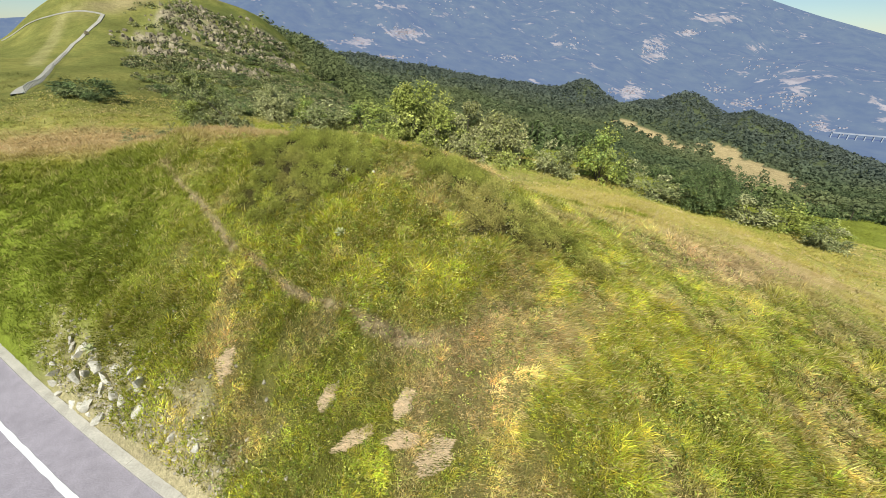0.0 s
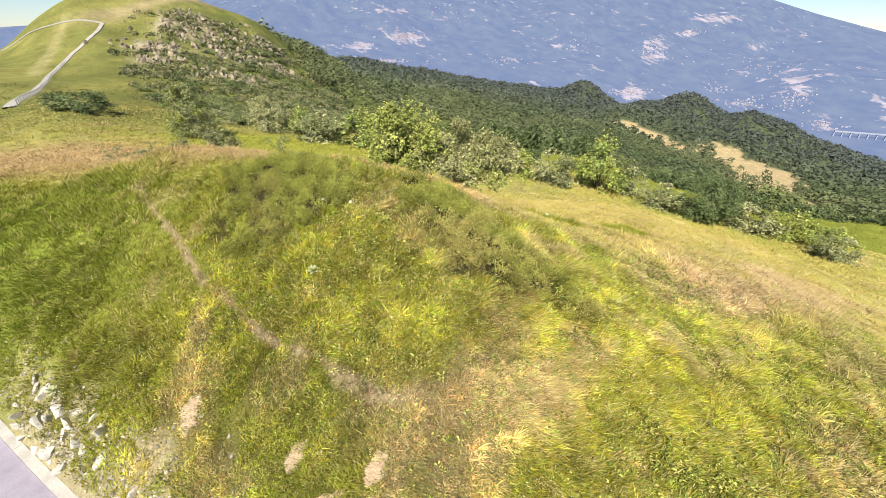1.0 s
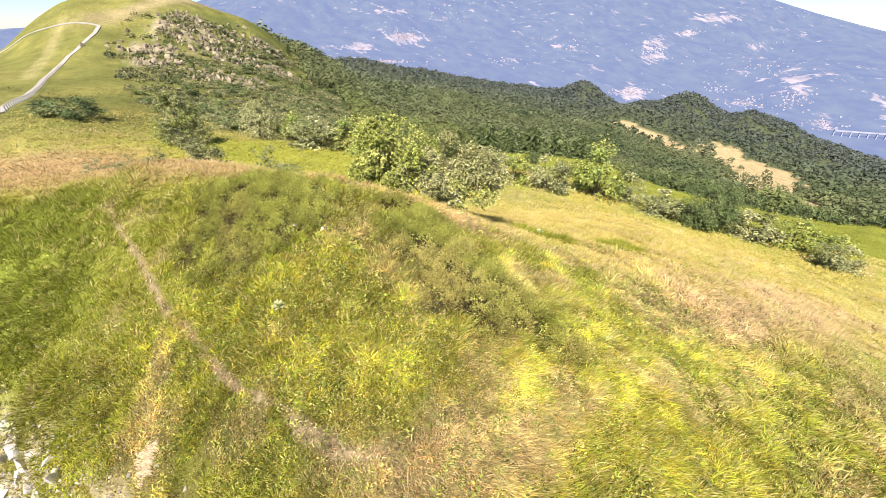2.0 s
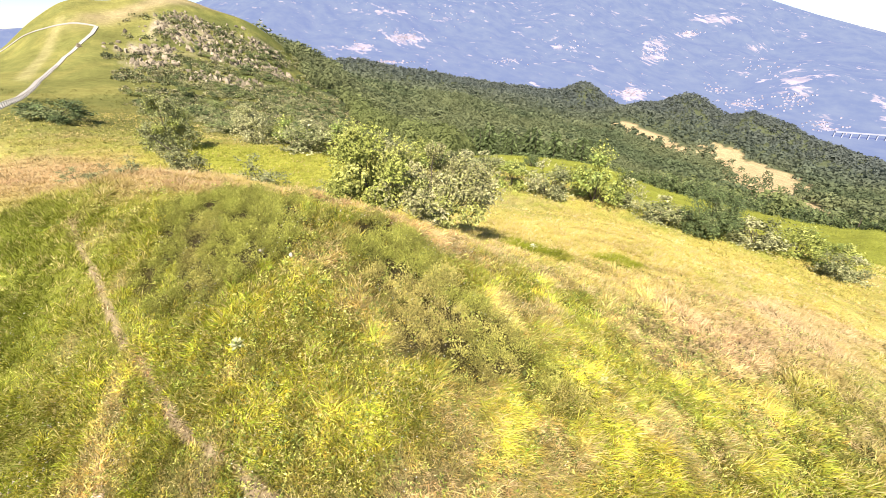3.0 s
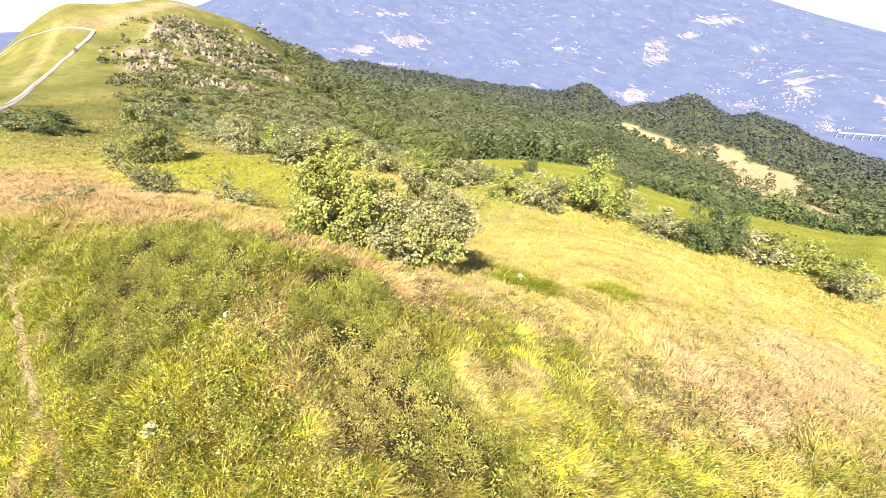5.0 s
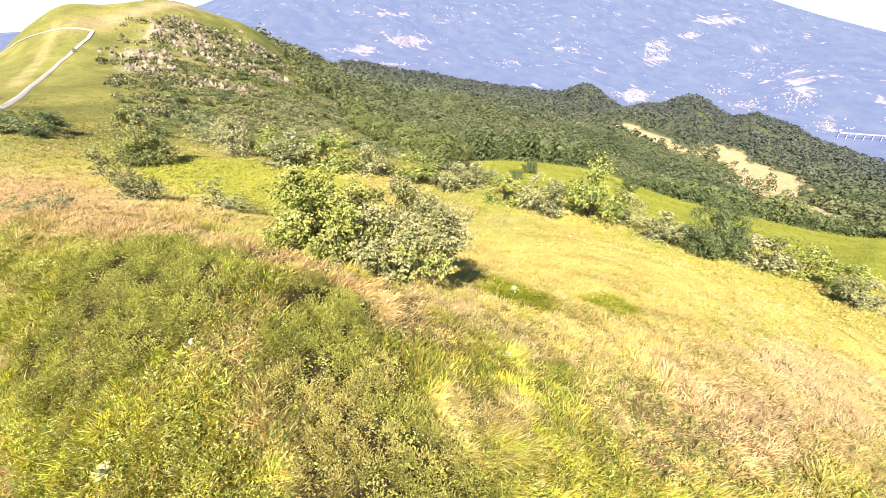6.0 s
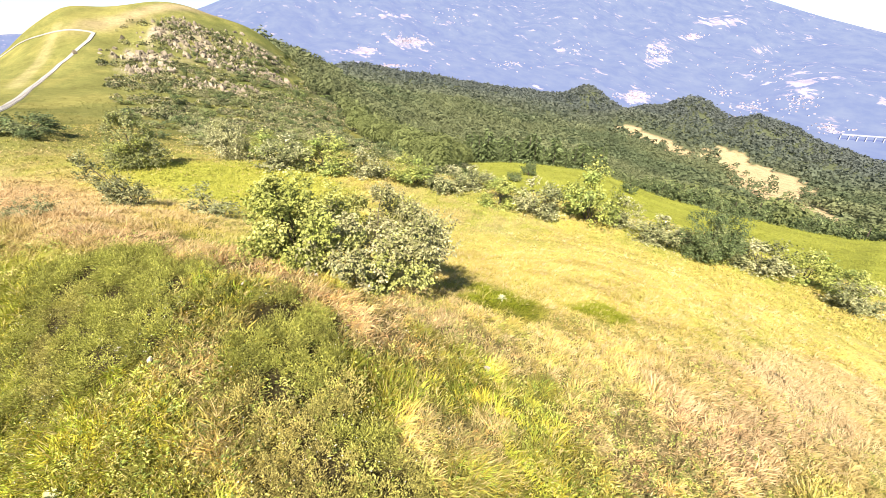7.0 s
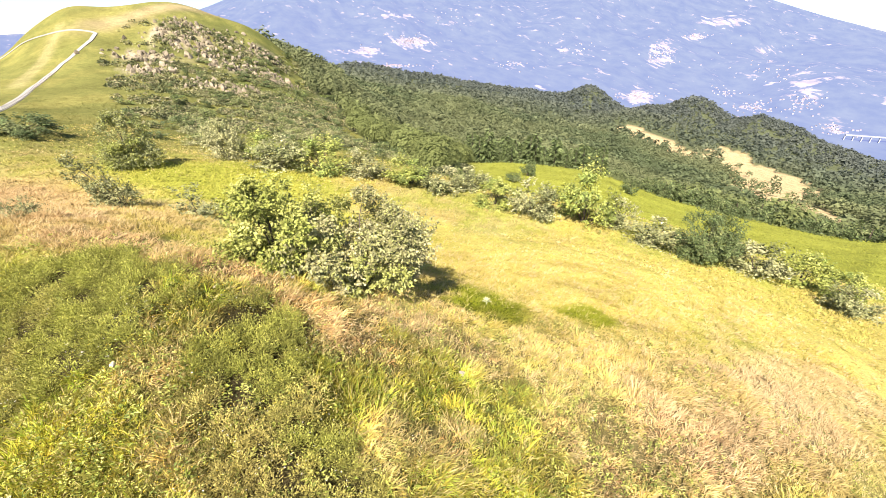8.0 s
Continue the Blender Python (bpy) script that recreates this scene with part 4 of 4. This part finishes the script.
# ---- woods on the slopes ----
def forest(name, n, r0, r1, cards, size, seed, label):
    q = np.random.default_rng(seed)
    pts = np.zeros((0, 2))
    while len(pts) < n:
        az, r = q.uniform(-36, 56, 60000), np.sqrt(q.uniform(r0 ** 2, r1 ** 2, 60000))
        x, y = ORIGIN[0] + r * np.sin(np.radians(az)), ORIGIN[1] + r * np.cos(np.radians(az))
        w, field = woods(x, y)
        keep = (w > 0.5) | (q.random(60000) < 0.05 * (r > 300))
        pts = np.concatenate([pts, np.stack([x[keep], y[keep]], -1)])
    x, y = pts[:n].T
    base = on_ground(x, y)
    h = size * q.uniform(0.65, 1.3, n) * (1 + 0.25 * fbm(x / 30, y / 30, 161, 2))
    a = q.uniform(0, 2 * np.pi, (n, cards))
    b = np.arcsin(q.uniform(-0.15, 1.0, (n, cards)))
    way = np.stack([np.cos(a) * np.cos(b), np.sin(a) * np.cos(b), np.sin(b)], -1)
    lump = 1 + 0.28 * np.sin(3 * a + q.uniform(0, 6, (n, 1))) * np.cos(4 * b + q.uniform(0, 6, (n, 1)))
    pos = base[:, None] + way * (lump * h[:, None])[..., None] * np.array((0.42, 0.42, 0.5)) + (np.array((0, 0, 0.42)) * h[:, None])[:, None]
    card = np.repeat(h, cards) * 1.7 / math.sqrt(cards)
    out = way.reshape(-1, 3)
    v, f = slips(pos.reshape(-1, 3) - out * card[:, None] * 0.3, np.cross(out, q.normal(size=(n * cards, 3))) + out * 0.35, card * q.uniform(0.7, 1.3, n * cards), card * q.uniform(0.6, 1.0, n * cards), q, (out + (0, 0, 0.3)) * 2.2)
    dark = smooth(-0.6, 0.6, fbm(x / 90, y / 90, 171, 3))
    tone = np.array((0.112, 0.142, 0.068)) + (np.array((0.172, 0.195, 0.09)) - np.array((0.112, 0.142, 0.068))) * dark[:, None]
    # Farther crowns turn grey-blue and lose contrast: haze put into their colour.
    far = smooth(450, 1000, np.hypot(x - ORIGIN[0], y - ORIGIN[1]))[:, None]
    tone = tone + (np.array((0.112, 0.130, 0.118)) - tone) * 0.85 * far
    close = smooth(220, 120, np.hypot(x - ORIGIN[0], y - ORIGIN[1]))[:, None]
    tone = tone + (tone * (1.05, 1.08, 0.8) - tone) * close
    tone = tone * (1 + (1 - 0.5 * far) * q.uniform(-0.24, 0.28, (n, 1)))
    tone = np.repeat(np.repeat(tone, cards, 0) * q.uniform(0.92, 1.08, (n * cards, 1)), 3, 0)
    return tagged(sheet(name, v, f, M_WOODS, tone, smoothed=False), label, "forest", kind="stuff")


forest("near_woods", 300, 55, 140, 700, 4.6, 40, "mixed green broadleaf woods at the meadow's foot")
forest("slope_woods", 2100, 135, 310, 130, 6.8, 41, "mixed green broadleaf woods on the slope")
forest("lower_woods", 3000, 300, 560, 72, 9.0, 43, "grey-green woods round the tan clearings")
forest("hillside_woods", 10500, 540, 1350, 17, 9.0, 42, "green woods covering the hills below, tinted grey-blue for haze")


# ---- rocks ----
def boulder(q, size):
    """An angular stone: a cut-down sphere, knocked about, with flat facets."""
    bm = bmesh.new()
    bmesh.ops.create_icosphere(bm, subdivisions=2, radius=1.0)
    for k in range(12):
        n = Vector(q.normal(size=3)).normalized()
        d = q.uniform(0.35, 0.75)
        for v in bm.verts:
            over = v.co.dot(n) - d
            if over > 0:
                v.co -= n * over
    for v in bm.verts:
        v.co = Vector((v.co.x * size[0], v.co.y * size[1], v.co.z * size[2])) * q.uniform(0.94, 1.06)
    return bm


def stone(name, x, y, size, seed, label, up=0.25, tilt=0.0, mat=M_ROCK, group=""):
    q = np.random.default_rng(seed)
    me = bpy.data.meshes.new(name)
    bm = boulder(q, size)
    bm.to_mesh(me)
    bm.free()
    me.materials.append(mat)
    ob = new(name, me)
    ob.location = (x, y, float(height(x, y)[0]) + size[2] * up)
    ob.rotation_euler = (tilt, q.uniform(-0.3, 0.3), q.uniform(0, 6.28))
    return tagged(ob, label, "rock", group)


M_WHITE = material("white_limestone", 0.85, colour=(0.46, 0.425, 0.36), grain=((3.0, 0.3), (25.0, 0.3)), bump=0.015, bump_scale=30)
for k, (x, y, w, h) in enumerate(((-9.75, 7.85, 0.42, 0.42), (-9.4, 7.45, 0.30, 0.30), (-8.25, 7.35, 0.28, 0.34), (-7.75, 7.0, 0.30, 0.40), (-8.5, 6.95, 0.30, 0.22), (-10.7, 8.5, 0.34, 0.34), (-11.3, 8.9, 0.25, 0.3), (-8.9, 7.2, 0.35, 0.2), (-10.2, 7.9, 0.3, 0.3), (-5.6, 5.5, 0.25, 0.2), (-6.4, 5.9, 0.28, 0.2))):
    stone("limestone_rock", x, y, (w * 0.75, w * 0.45, h * 1.0), 300 + k, "white limestone rock bedded in the roadside bank", 0.2, 0.4, M_WHITE, "rocks in the bank")
for k, (x, y, w) in enumerate(((4.6, 11.8, 0.11), (-2.3, 10.5, 0.10), (-1.5, 10.2, 0.09), (0.2, 13.9, 0.16), (7.6, 11.6, 0.09), (-0.9, 12.5, 0.08))):
    stone("white_stone", x, y, (w, w * 0.8, w * 0.7), 340 + k, "small white stone lying in the grass", 0.7, 0.2, M_WHITE, "stones in the grass")


q = np.random.default_rng(371)
for k in range(24):
    x = q.triangular(-12.6, -9.6, -6.6)
    y = float(kerb_y(np.array([x]))[0]) + q.uniform(0.35, 1.45)
    w = q.uniform(0.10, 0.30)
    stone("limestone_rock", x, y, (w, w * 0.6, w * q.uniform(0.9, 1.7)), 380 + k, "white limestone rock bedded in the roadside bank", -0.05, 0.6, M_WHITE, "rocks in the bank")


def rubble(name, n, place, sizes, seed, mat, label, category, proto=9, upright=0.8):
    """Many stones as one piece of stuff."""
    q = np.random.default_rng(seed)
    kinds = []
    for k in range(proto):
        bm = bmesh.new()
        bmesh.ops.create_icosphere(bm, subdivisions=1, radius=1.0)
        for v in bm.verts:
            v.co *= q.uniform(0.5, 1.25)
        bm.verts.index_update()
        kinds.append((np.array([v.co[:] for v in bm.verts]), np.array([[v.index for v in f.verts] for f in bm.faces])))
        bm.free()
    pieces = []
    spots = np.array([place(q) for k in range(n)])
    lift = height(spots[:, 0], spots[:, 1])
    for k, (x, y) in enumerate(spots):
        v, f = kinds[k % proto]
        turn = np.array(Euler((*q.uniform(-0.5, 0.5, 2), q.uniform(0, 6.28))).to_matrix())
        size = sizes[0] + (sizes[1] - sizes[0]) * q.random() ** 2
        pieces.append(((v * (1, 0.6, upright)) @ turn.T * size + (x, y, lift[k] + size * 0.25), f))
    return tagged(sheet(name, *joined(pieces), mat, smoothed=False), label, category, kind="stuff")


M_CRAG = material("weathered_crag", 0.95, colour=(0.23, 0.195, 0.13), grain=((0.25, 0.35), (1.5, 0.3)), bump=0.2, bump_scale=1.5, islands=0.3)
M_CHALK = material("crumbled_limestone", 0.9, colour=(0.36, 0.32, 0.25), grain=((4.0, 0.25),), islands=0.3)


def bank_place(q):
    x = q.triangular(-14, -9, -2.5)
    return x, float(kerb_y(np.array([x]))[0]) + 0.45 + q.gamma(1.6, 0.45)


rubble("bank_rubble", 1500, bank_place, (0.012, 0.085), 51, M_CHALK, "crumbled pale stones strewn over the bank", "rubble")
for k, (cx, cy, rx, ry) in enumerate(OUTCROPS):
    rubble("rock_outcrop", 110, lambda q: (cx + q.normal() * rx * 0.6, cy + q.normal() * ry * 0.7), (0.25, 1.25), 60 + k, M_CRAG, "weathered pale rock outcrop on the steep hillside", "rocks", upright=1.05)


# ---- mats of dead grass ----
def straw_mat(x, y, rx, ry, turn, seed):
    q = np.random.default_rng(seed)
    n = 900
    a, d = q.uniform(0, 6.28, n), np.sqrt(q.random(n))
    c, s = math.cos(turn), math.sin(turn)
    edge = 1 + 0.25 * np.sin(2 * a + seed) + 0.15 * np.sin(5 * a)
    u, v = rx * d * np.cos(a) * edge, ry * d * np.sin(a) * edge
    px, py = x + u * c - v * s, y + u * s + v * c
    ways = q.normal(size=(n, 3)) * (0.3, 0.3, 0.08) + (c, s, 0.03)
    verts, faces = kites(on_ground(px, py, 0.07) + q.random((n, 1)) * (0, 0, 0.09), ways, q.uniform(0.05, 0.14, n), 0.011, 0.1, q, np.array((0, -0.4, 1.0)) * np.ones((n, 1)))
    tone = np.repeat(np.array((0.66, 0.52, 0.35)) * q.uniform(0.7, 1.25, (n, 1)), 4, 0)
    return tagged(sheet("straw_mat", verts, faces, M_GRASS, tone, smoothed=False), "flattened mat of pale dead grass on the slope", "dead grass", "mats of dead grass")


for k, mat_row in enumerate(MATS):
    straw_mat(*mat_row, 700 + k)


# ---- mullein and flowers ----
def mullein(x, y, size, seed):
    q = np.random.default_rng(seed)
    base = planted(new("mullein"), x, y, label="pale felted mullein rosette in the grass", category="plant", group="mulleins")
    n = 15
    a = np.arange(n) * 2.4
    pitch = np.linspace(0.15, 1.1, n)
    for k in range(n):
        bm = bmesh.new()
        rows = []
        for t, w in ((0, 0.03), (0.3, 0.14), (0.6, 0.17), (0.85, 0.10), (1.0, 0.01)):
            z = 0.05 + t * math.sin(pitch[k]) - 0.35 * t * t * (1 - pitch[k] * 0.5)
            rows.append([bm.verts.new(Vector((t * math.cos(pitch[k]), s * w, z + abs(s) * 0.03)) * size) for s in (-1, 0, 1)])
        for r0, r1 in zip(rows, rows[1:]):
            for i in (0, 1):
                bm.faces.new((r0[i], r0[i + 1], r1[i + 1], r1[i]))
        ob = part("leaf", bm, M_MULLEIN, base)
        ob.rotation_euler = (0, 0, a[k] + q.uniform(-0.2, 0.2))
        ob.location = (0, 0, 0.08)


M_MULLEIN = material("felted_leaf", 0.9, colour=(0.38, 0.40, 0.21), grain=((15.0, 0.2), (60.0, 0.15)), bump=0.004, bump_scale=80)
for k, (x, y, s) in enumerate(((-2.15, 8.4, 0.19), (5.2, 8.2, 0.17), (5.6, 16.8, 0.2), (-10.2, 8.35, 0.22))):
    mullein(x, y, s, 80 + k)


def flowers(name, n, box, colour, label, seed):
    q = np.random.default_rng(seed)
    x, y = q.uniform(box[0], box[1], n), q.uniform(box[2], box[3], n)
    keep = (fbm(x / 1.2, y / 1.2, seed, 2) > 0.1) & ((y - kerb_y(x)) > 0.8)
    x, y = x[keep], y[keep]
    n = len(x)
    top = on_ground(x, y, 0.20)
    v, f = kites(np.repeat(top, 3, 0), q.normal(size=(n * 3, 3)) * (1, 1, 0.25) + (0, 0, 0.35), 0.014, 0.012, 0.0, q)
    return tagged(sheet(name, v, f, material(name, 0.8, colour=colour), smoothed=False), label, "flowers", kind="stuff")


flowers("white_flowers", 3500, (-14, 4, 3, 12), (0.75, 0.75, 0.68), "small white flower heads scattered in the grass", 91)
flowers("yellow_flowers", 11000, (-12, 8, 3, 14), (0.70, 0.55, 0.05), "small yellow flower heads scattered in the grass", 92)


# ---- road over the far hill, with its fence ----
FAR_ROAD = ((-46, 45), (-52, 52), (-59.4, 60.7), (-65.5, 68), (-76.4, 81), (-90.5, 99.4), (-100.5, 114.9), (-109.7, 131.1), (-113.9, 142.9), (-116.6, 153.4), (-119.6, 160.6), (-123.5, 159.6), (-129.6, 158.6), (-137.4, 158.6), (-148, 160), (-158, 159))


def along(points, step):
    p = np.array(points, float)
    d = np.concatenate([[0], np.cumsum(np.hypot(*np.diff(p, axis=0).T))])
    t = np.arange(0, d[-1], step)
    return np.stack([np.interp(t, d, p[:, 0]), np.interp(t, d, p[:, 1])], -1)


line = along(FAR_ROAD, 1.5)
way = np.gradient(line, axis=0)
way /= np.linalg.norm(way, axis=1, keepdims=True)
side = np.stack([way[:, 1], -way[:, 0]], -1)
half = np.interp(np.arange(len(line)), (0, len(line)), (0.52, 0.55))[:, None]
strip = []
for s in (-1, 1):
    q = line + side * half * s
    strip.append(np.stack([q[:, 0], q[:, 1], np.maximum(height(q[:, 0], q[:, 1]), height(line[:, 0], line[:, 1])) + 0.12], -1))
low = [q - (0, 0, 0.3) for q in strip]
verts = np.stack([low[0], strip[0], strip[1], low[1]], 1).reshape(-1, 3)
i = np.arange(len(line) - 1)[:, None]
j = np.arange(3)[None, :]
faces = np.stack([i * 4 + j, (i + 1) * 4 + j, (i + 1) * 4 + j + 1, i * 4 + j + 1], -1).reshape(-1, 4)
hill_road = tagged(sheet("hill_road", verts, faces, M_FARROAD, smoothed=False), "pale narrow road climbing the far hill", "road", kind="structure")

# ---- tussocks on the far pastures ----
def tussocks(n, k):
    q = np.random.default_rng(45)
    az, r = q.uniform(-54, 52, n), np.exp(q.uniform(math.log(30), math.log(120), n))
    x, y = ORIGIN[0] + r * np.sin(np.radians(az)), ORIGIN[1] + r * np.cos(np.radians(az))
    w, _ = woods(x, y)
    gap = np.min(np.hypot(x[:, None] - line[None, ::3, 0], y[:, None] - line[None, ::3, 1]), 1)
    keep = (w < 0.5) & (gap > 2.4)
    x, y, r = x[keep], y[keep], r[keep]
    n = len(x)
    size = q.uniform(0.2, 0.5, n) * (0.7 + r / 180)
    ways = q.normal(size=(n, k, 3)) * (0.6, 0.6, 0.1) + (0.2, 0, 0.9)
    roots = on_ground(x, y, -0.02)[:, None] + q.normal(size=(n, k, 3)) * (size[:, None, None] * np.array((0.6, 0.6, 0)))
    v, f = slips(roots.reshape(-1, 3), ways.reshape(-1, 3), np.repeat(size, k) * q.uniform(0.6, 1.3, n * k), np.repeat(size, k) * 0.16, q, np.array((-0.1, -0.6, 0.7)) * np.ones((n * k, 1)))
    tone = land_colour(x, y) * 1.05 * q.uniform(0.88, 1.12, (n, 1))
    tone = np.repeat(np.repeat(tone, k, 0) * q.uniform(0.94, 1.06, (n * k, 1)), 3, 0)
    return tagged(sheet("pasture_tussocks", v, f, M_GRASS, tone, smoothed=False), "rough grass tussocks on the far pasture", "grass", kind="stuff")


tussocks(17000, 7)


def near_rock(x, y):
    return np.max([np.exp(-((x - cx) / rx / 1.3) ** 2 - ((y - cy) / ry / 1.3) ** 2) for cx, cy, rx, ry in OUTCROPS], axis=0)


def hill_brush(n, k):
    """Low dark brush over the rocky flank of the hill."""
    q = np.random.default_rng(46)
    az, r = q.uniform(-38, -8, n), np.exp(q.uniform(math.log(75), math.log(212), n))
    x, y = ORIGIN[0] + r * np.sin(np.radians(az)), ORIGIN[1] + r * np.cos(np.radians(az))
    w, _ = woods(x, y)
    thick = fbm(x / 9, y / 9, 98, 4) + 0.5 * smooth(-36, -24, az) - 0.05 - 0.12 * near_rock(x, y)
    keep = (w < 0.6) & (thick > q.uniform(-0.1, 0.5, n))
    x, y, r = x[keep], y[keep], r[keep]
    n = len(x)
    size = q.uniform(0.35, 1.1, n) * (0.6 + r / 260)
    way = q.normal(size=(n, k, 3))
    way /= np.linalg.norm(way, axis=2, keepdims=True)
    way[..., 2] = np.abs(way[..., 2])
    pos = on_ground(x, y, 0.05)[:, None] + way * size[:, None, None] * np.array((1, 1, 0.75)) * q.uniform(0.5, 1, (n, k, 1))
    out = way.reshape(-1, 3)
    v, f = slips(pos.reshape(-1, 3), out + q.normal(size=(n * k, 3)) * 0.7, np.repeat(size, k) * 0.55, np.repeat(size, k) * 0.4, q, out + (0, -0.2, 0.4))
    shades = np.array(((0.13, 0.145, 0.055), (0.18, 0.19, 0.075), (0.22, 0.205, 0.10), (0.095, 0.11, 0.045)))
    tone = np.repeat(np.repeat(shades[q.integers(0, 4, n)], k, 0) * q.uniform(0.8, 1.2, (n * k, 1)), 3, 0)
    return tagged(sheet("hill_brush", v, f, M_LEAF, tone, smoothed=False), "low dark brush growing over the rocky hillside", "brush", kind="stuff")


hill_brush(9500, 24)


fence = tagged(new("fence"), "pale weathered fence along the hill road", "fence")
posts = along(tuple(map(tuple, line[:64] + side[:64] * 0.75)), 2.2)
bm = bmesh.new()
bmesh.ops.create_cube(bm, size=1.0, matrix=Matrix.Diagonal((0.13, 0.13, 0.7, 1)))
bmesh.ops.bevel(bm, geom=bm.edges[:], offset=0.02, segments=1, affect="EDGES")
first = part("post", bm, M_WOOD, fence)
tops = on_ground(posts[:, 0], posts[:, 1], 0.42)
for k, p in enumerate(tops):
    ob = first if k == 0 else new("post", first.data)
    ob.parent = fence
    ob.location = p
for up in (0.22,):
    for a, b in zip(tops, tops[1:]):
        bm = bmesh.new()
        d = Vector(b - a)
        bmesh.ops.create_cube(bm, size=1.0, matrix=Matrix.Translation(Vector((a + b) / 2) + Vector((0, 0, up))) @ d.to_track_quat("X", "Z").to_matrix().to_4x4() @ Matrix.Diagonal((d.length, 0.04, 0.06, 1)))
        part("rail", bm, M_WOOD, fence)


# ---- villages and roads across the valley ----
# Plaster and roof tile are shifted towards blue to imitate haze.
M_PLASTER = material("hazed_plaster", 0.9, colour=(0.29, 0.31, 0.37), grain=((0.05, 0.15),))
M_TILE = material("hazed_terracotta", 0.9, colour=(0.30, 0.235, 0.25), grain=((0.05, 0.2),))


def village(az, el, n, wide, tall, seed):
    """Gabled houses about a place on the mountainside; walls and roofs."""
    q = np.random.default_rng(seed)
    base = tagged(new("village"), "cluster of pale houses on the far mountainside", "village", "villages across the valley", "stuff")
    walls, roofs = [], []
    for k in range(n):
        a, e = az + q.standard_t(3) * wide * 0.55, el + q.standard_t(3) * tall * 0.55
        r = across(a, e)
        x, y = ORIGIN[0] + r * math.sin(radians(a)), ORIGIN[1] + r * math.cos(radians(a))
        z = float(far_side(np.array([a]), np.array([r]))[0])
        L, W, H = q.uniform(5, 12), q.uniform(4, 7), q.uniform(2, 4)
        t = q.uniform(0, 3.14)
        m = np.array(((math.cos(t), -math.sin(t)), (math.sin(t), math.cos(t))))
        flat = np.array(((-L, -W), (L, -W), (L, W), (-L, W))) / 2 @ m.T + (x, y)
        v = np.concatenate([np.c_[flat, np.full(4, z - 8)], np.c_[flat, np.full(4, z + H)]])
        walls.append((v, np.array(((0, 1, 5, 4), (1, 2, 6, 5), (2, 3, 7, 6), (3, 0, 4, 7)))))
        ridge = np.array(((-L, 0), (L, 0))) / 2 @ m.T + (x, y)
        v = np.concatenate([np.c_[flat, np.full(4, z + H)], np.c_[ridge, np.full(2, z + H + 2.2)]])
        roofs.append((v, np.array(((0, 1, 5, 4), (2, 3, 4, 5)))))
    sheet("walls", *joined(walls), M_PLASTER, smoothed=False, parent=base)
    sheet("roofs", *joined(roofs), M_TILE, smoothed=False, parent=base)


for k, (az, el, n, wide, tall) in enumerate(VILLAGES):
    village(az, el, n, wide, tall, 500 + k)


def viaduct():
    """A long white bridge on piers in the valley."""
    base = tagged(new("viaduct"), "long white road viaduct in the valley", "bridge")
    ends = []
    for az, el in ((43.6, -8.9), (48.5, -8.6)):
        r = across(az, el)
        ends.append(Vector((ORIGIN[0] + r * math.sin(radians(az)), ORIGIN[1] + r * math.cos(radians(az)), ORIGIN[2] + r * math.tan(radians(el)) + 22)))
    a, b = ends
    d = b - a
    turn = d.to_track_quat("X", "Z").to_matrix().to_4x4()
    bm = bmesh.new()
    bmesh.ops.create_cube(bm, size=1.0, matrix=Matrix.Translation((a + b) / 2) @ turn @ Matrix.Diagonal((d.length, 10, 5, 1)))
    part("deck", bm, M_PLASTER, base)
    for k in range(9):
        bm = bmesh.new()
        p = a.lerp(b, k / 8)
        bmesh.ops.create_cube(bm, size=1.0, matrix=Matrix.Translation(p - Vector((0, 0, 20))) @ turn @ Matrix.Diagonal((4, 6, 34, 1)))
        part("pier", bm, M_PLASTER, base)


viaduct()
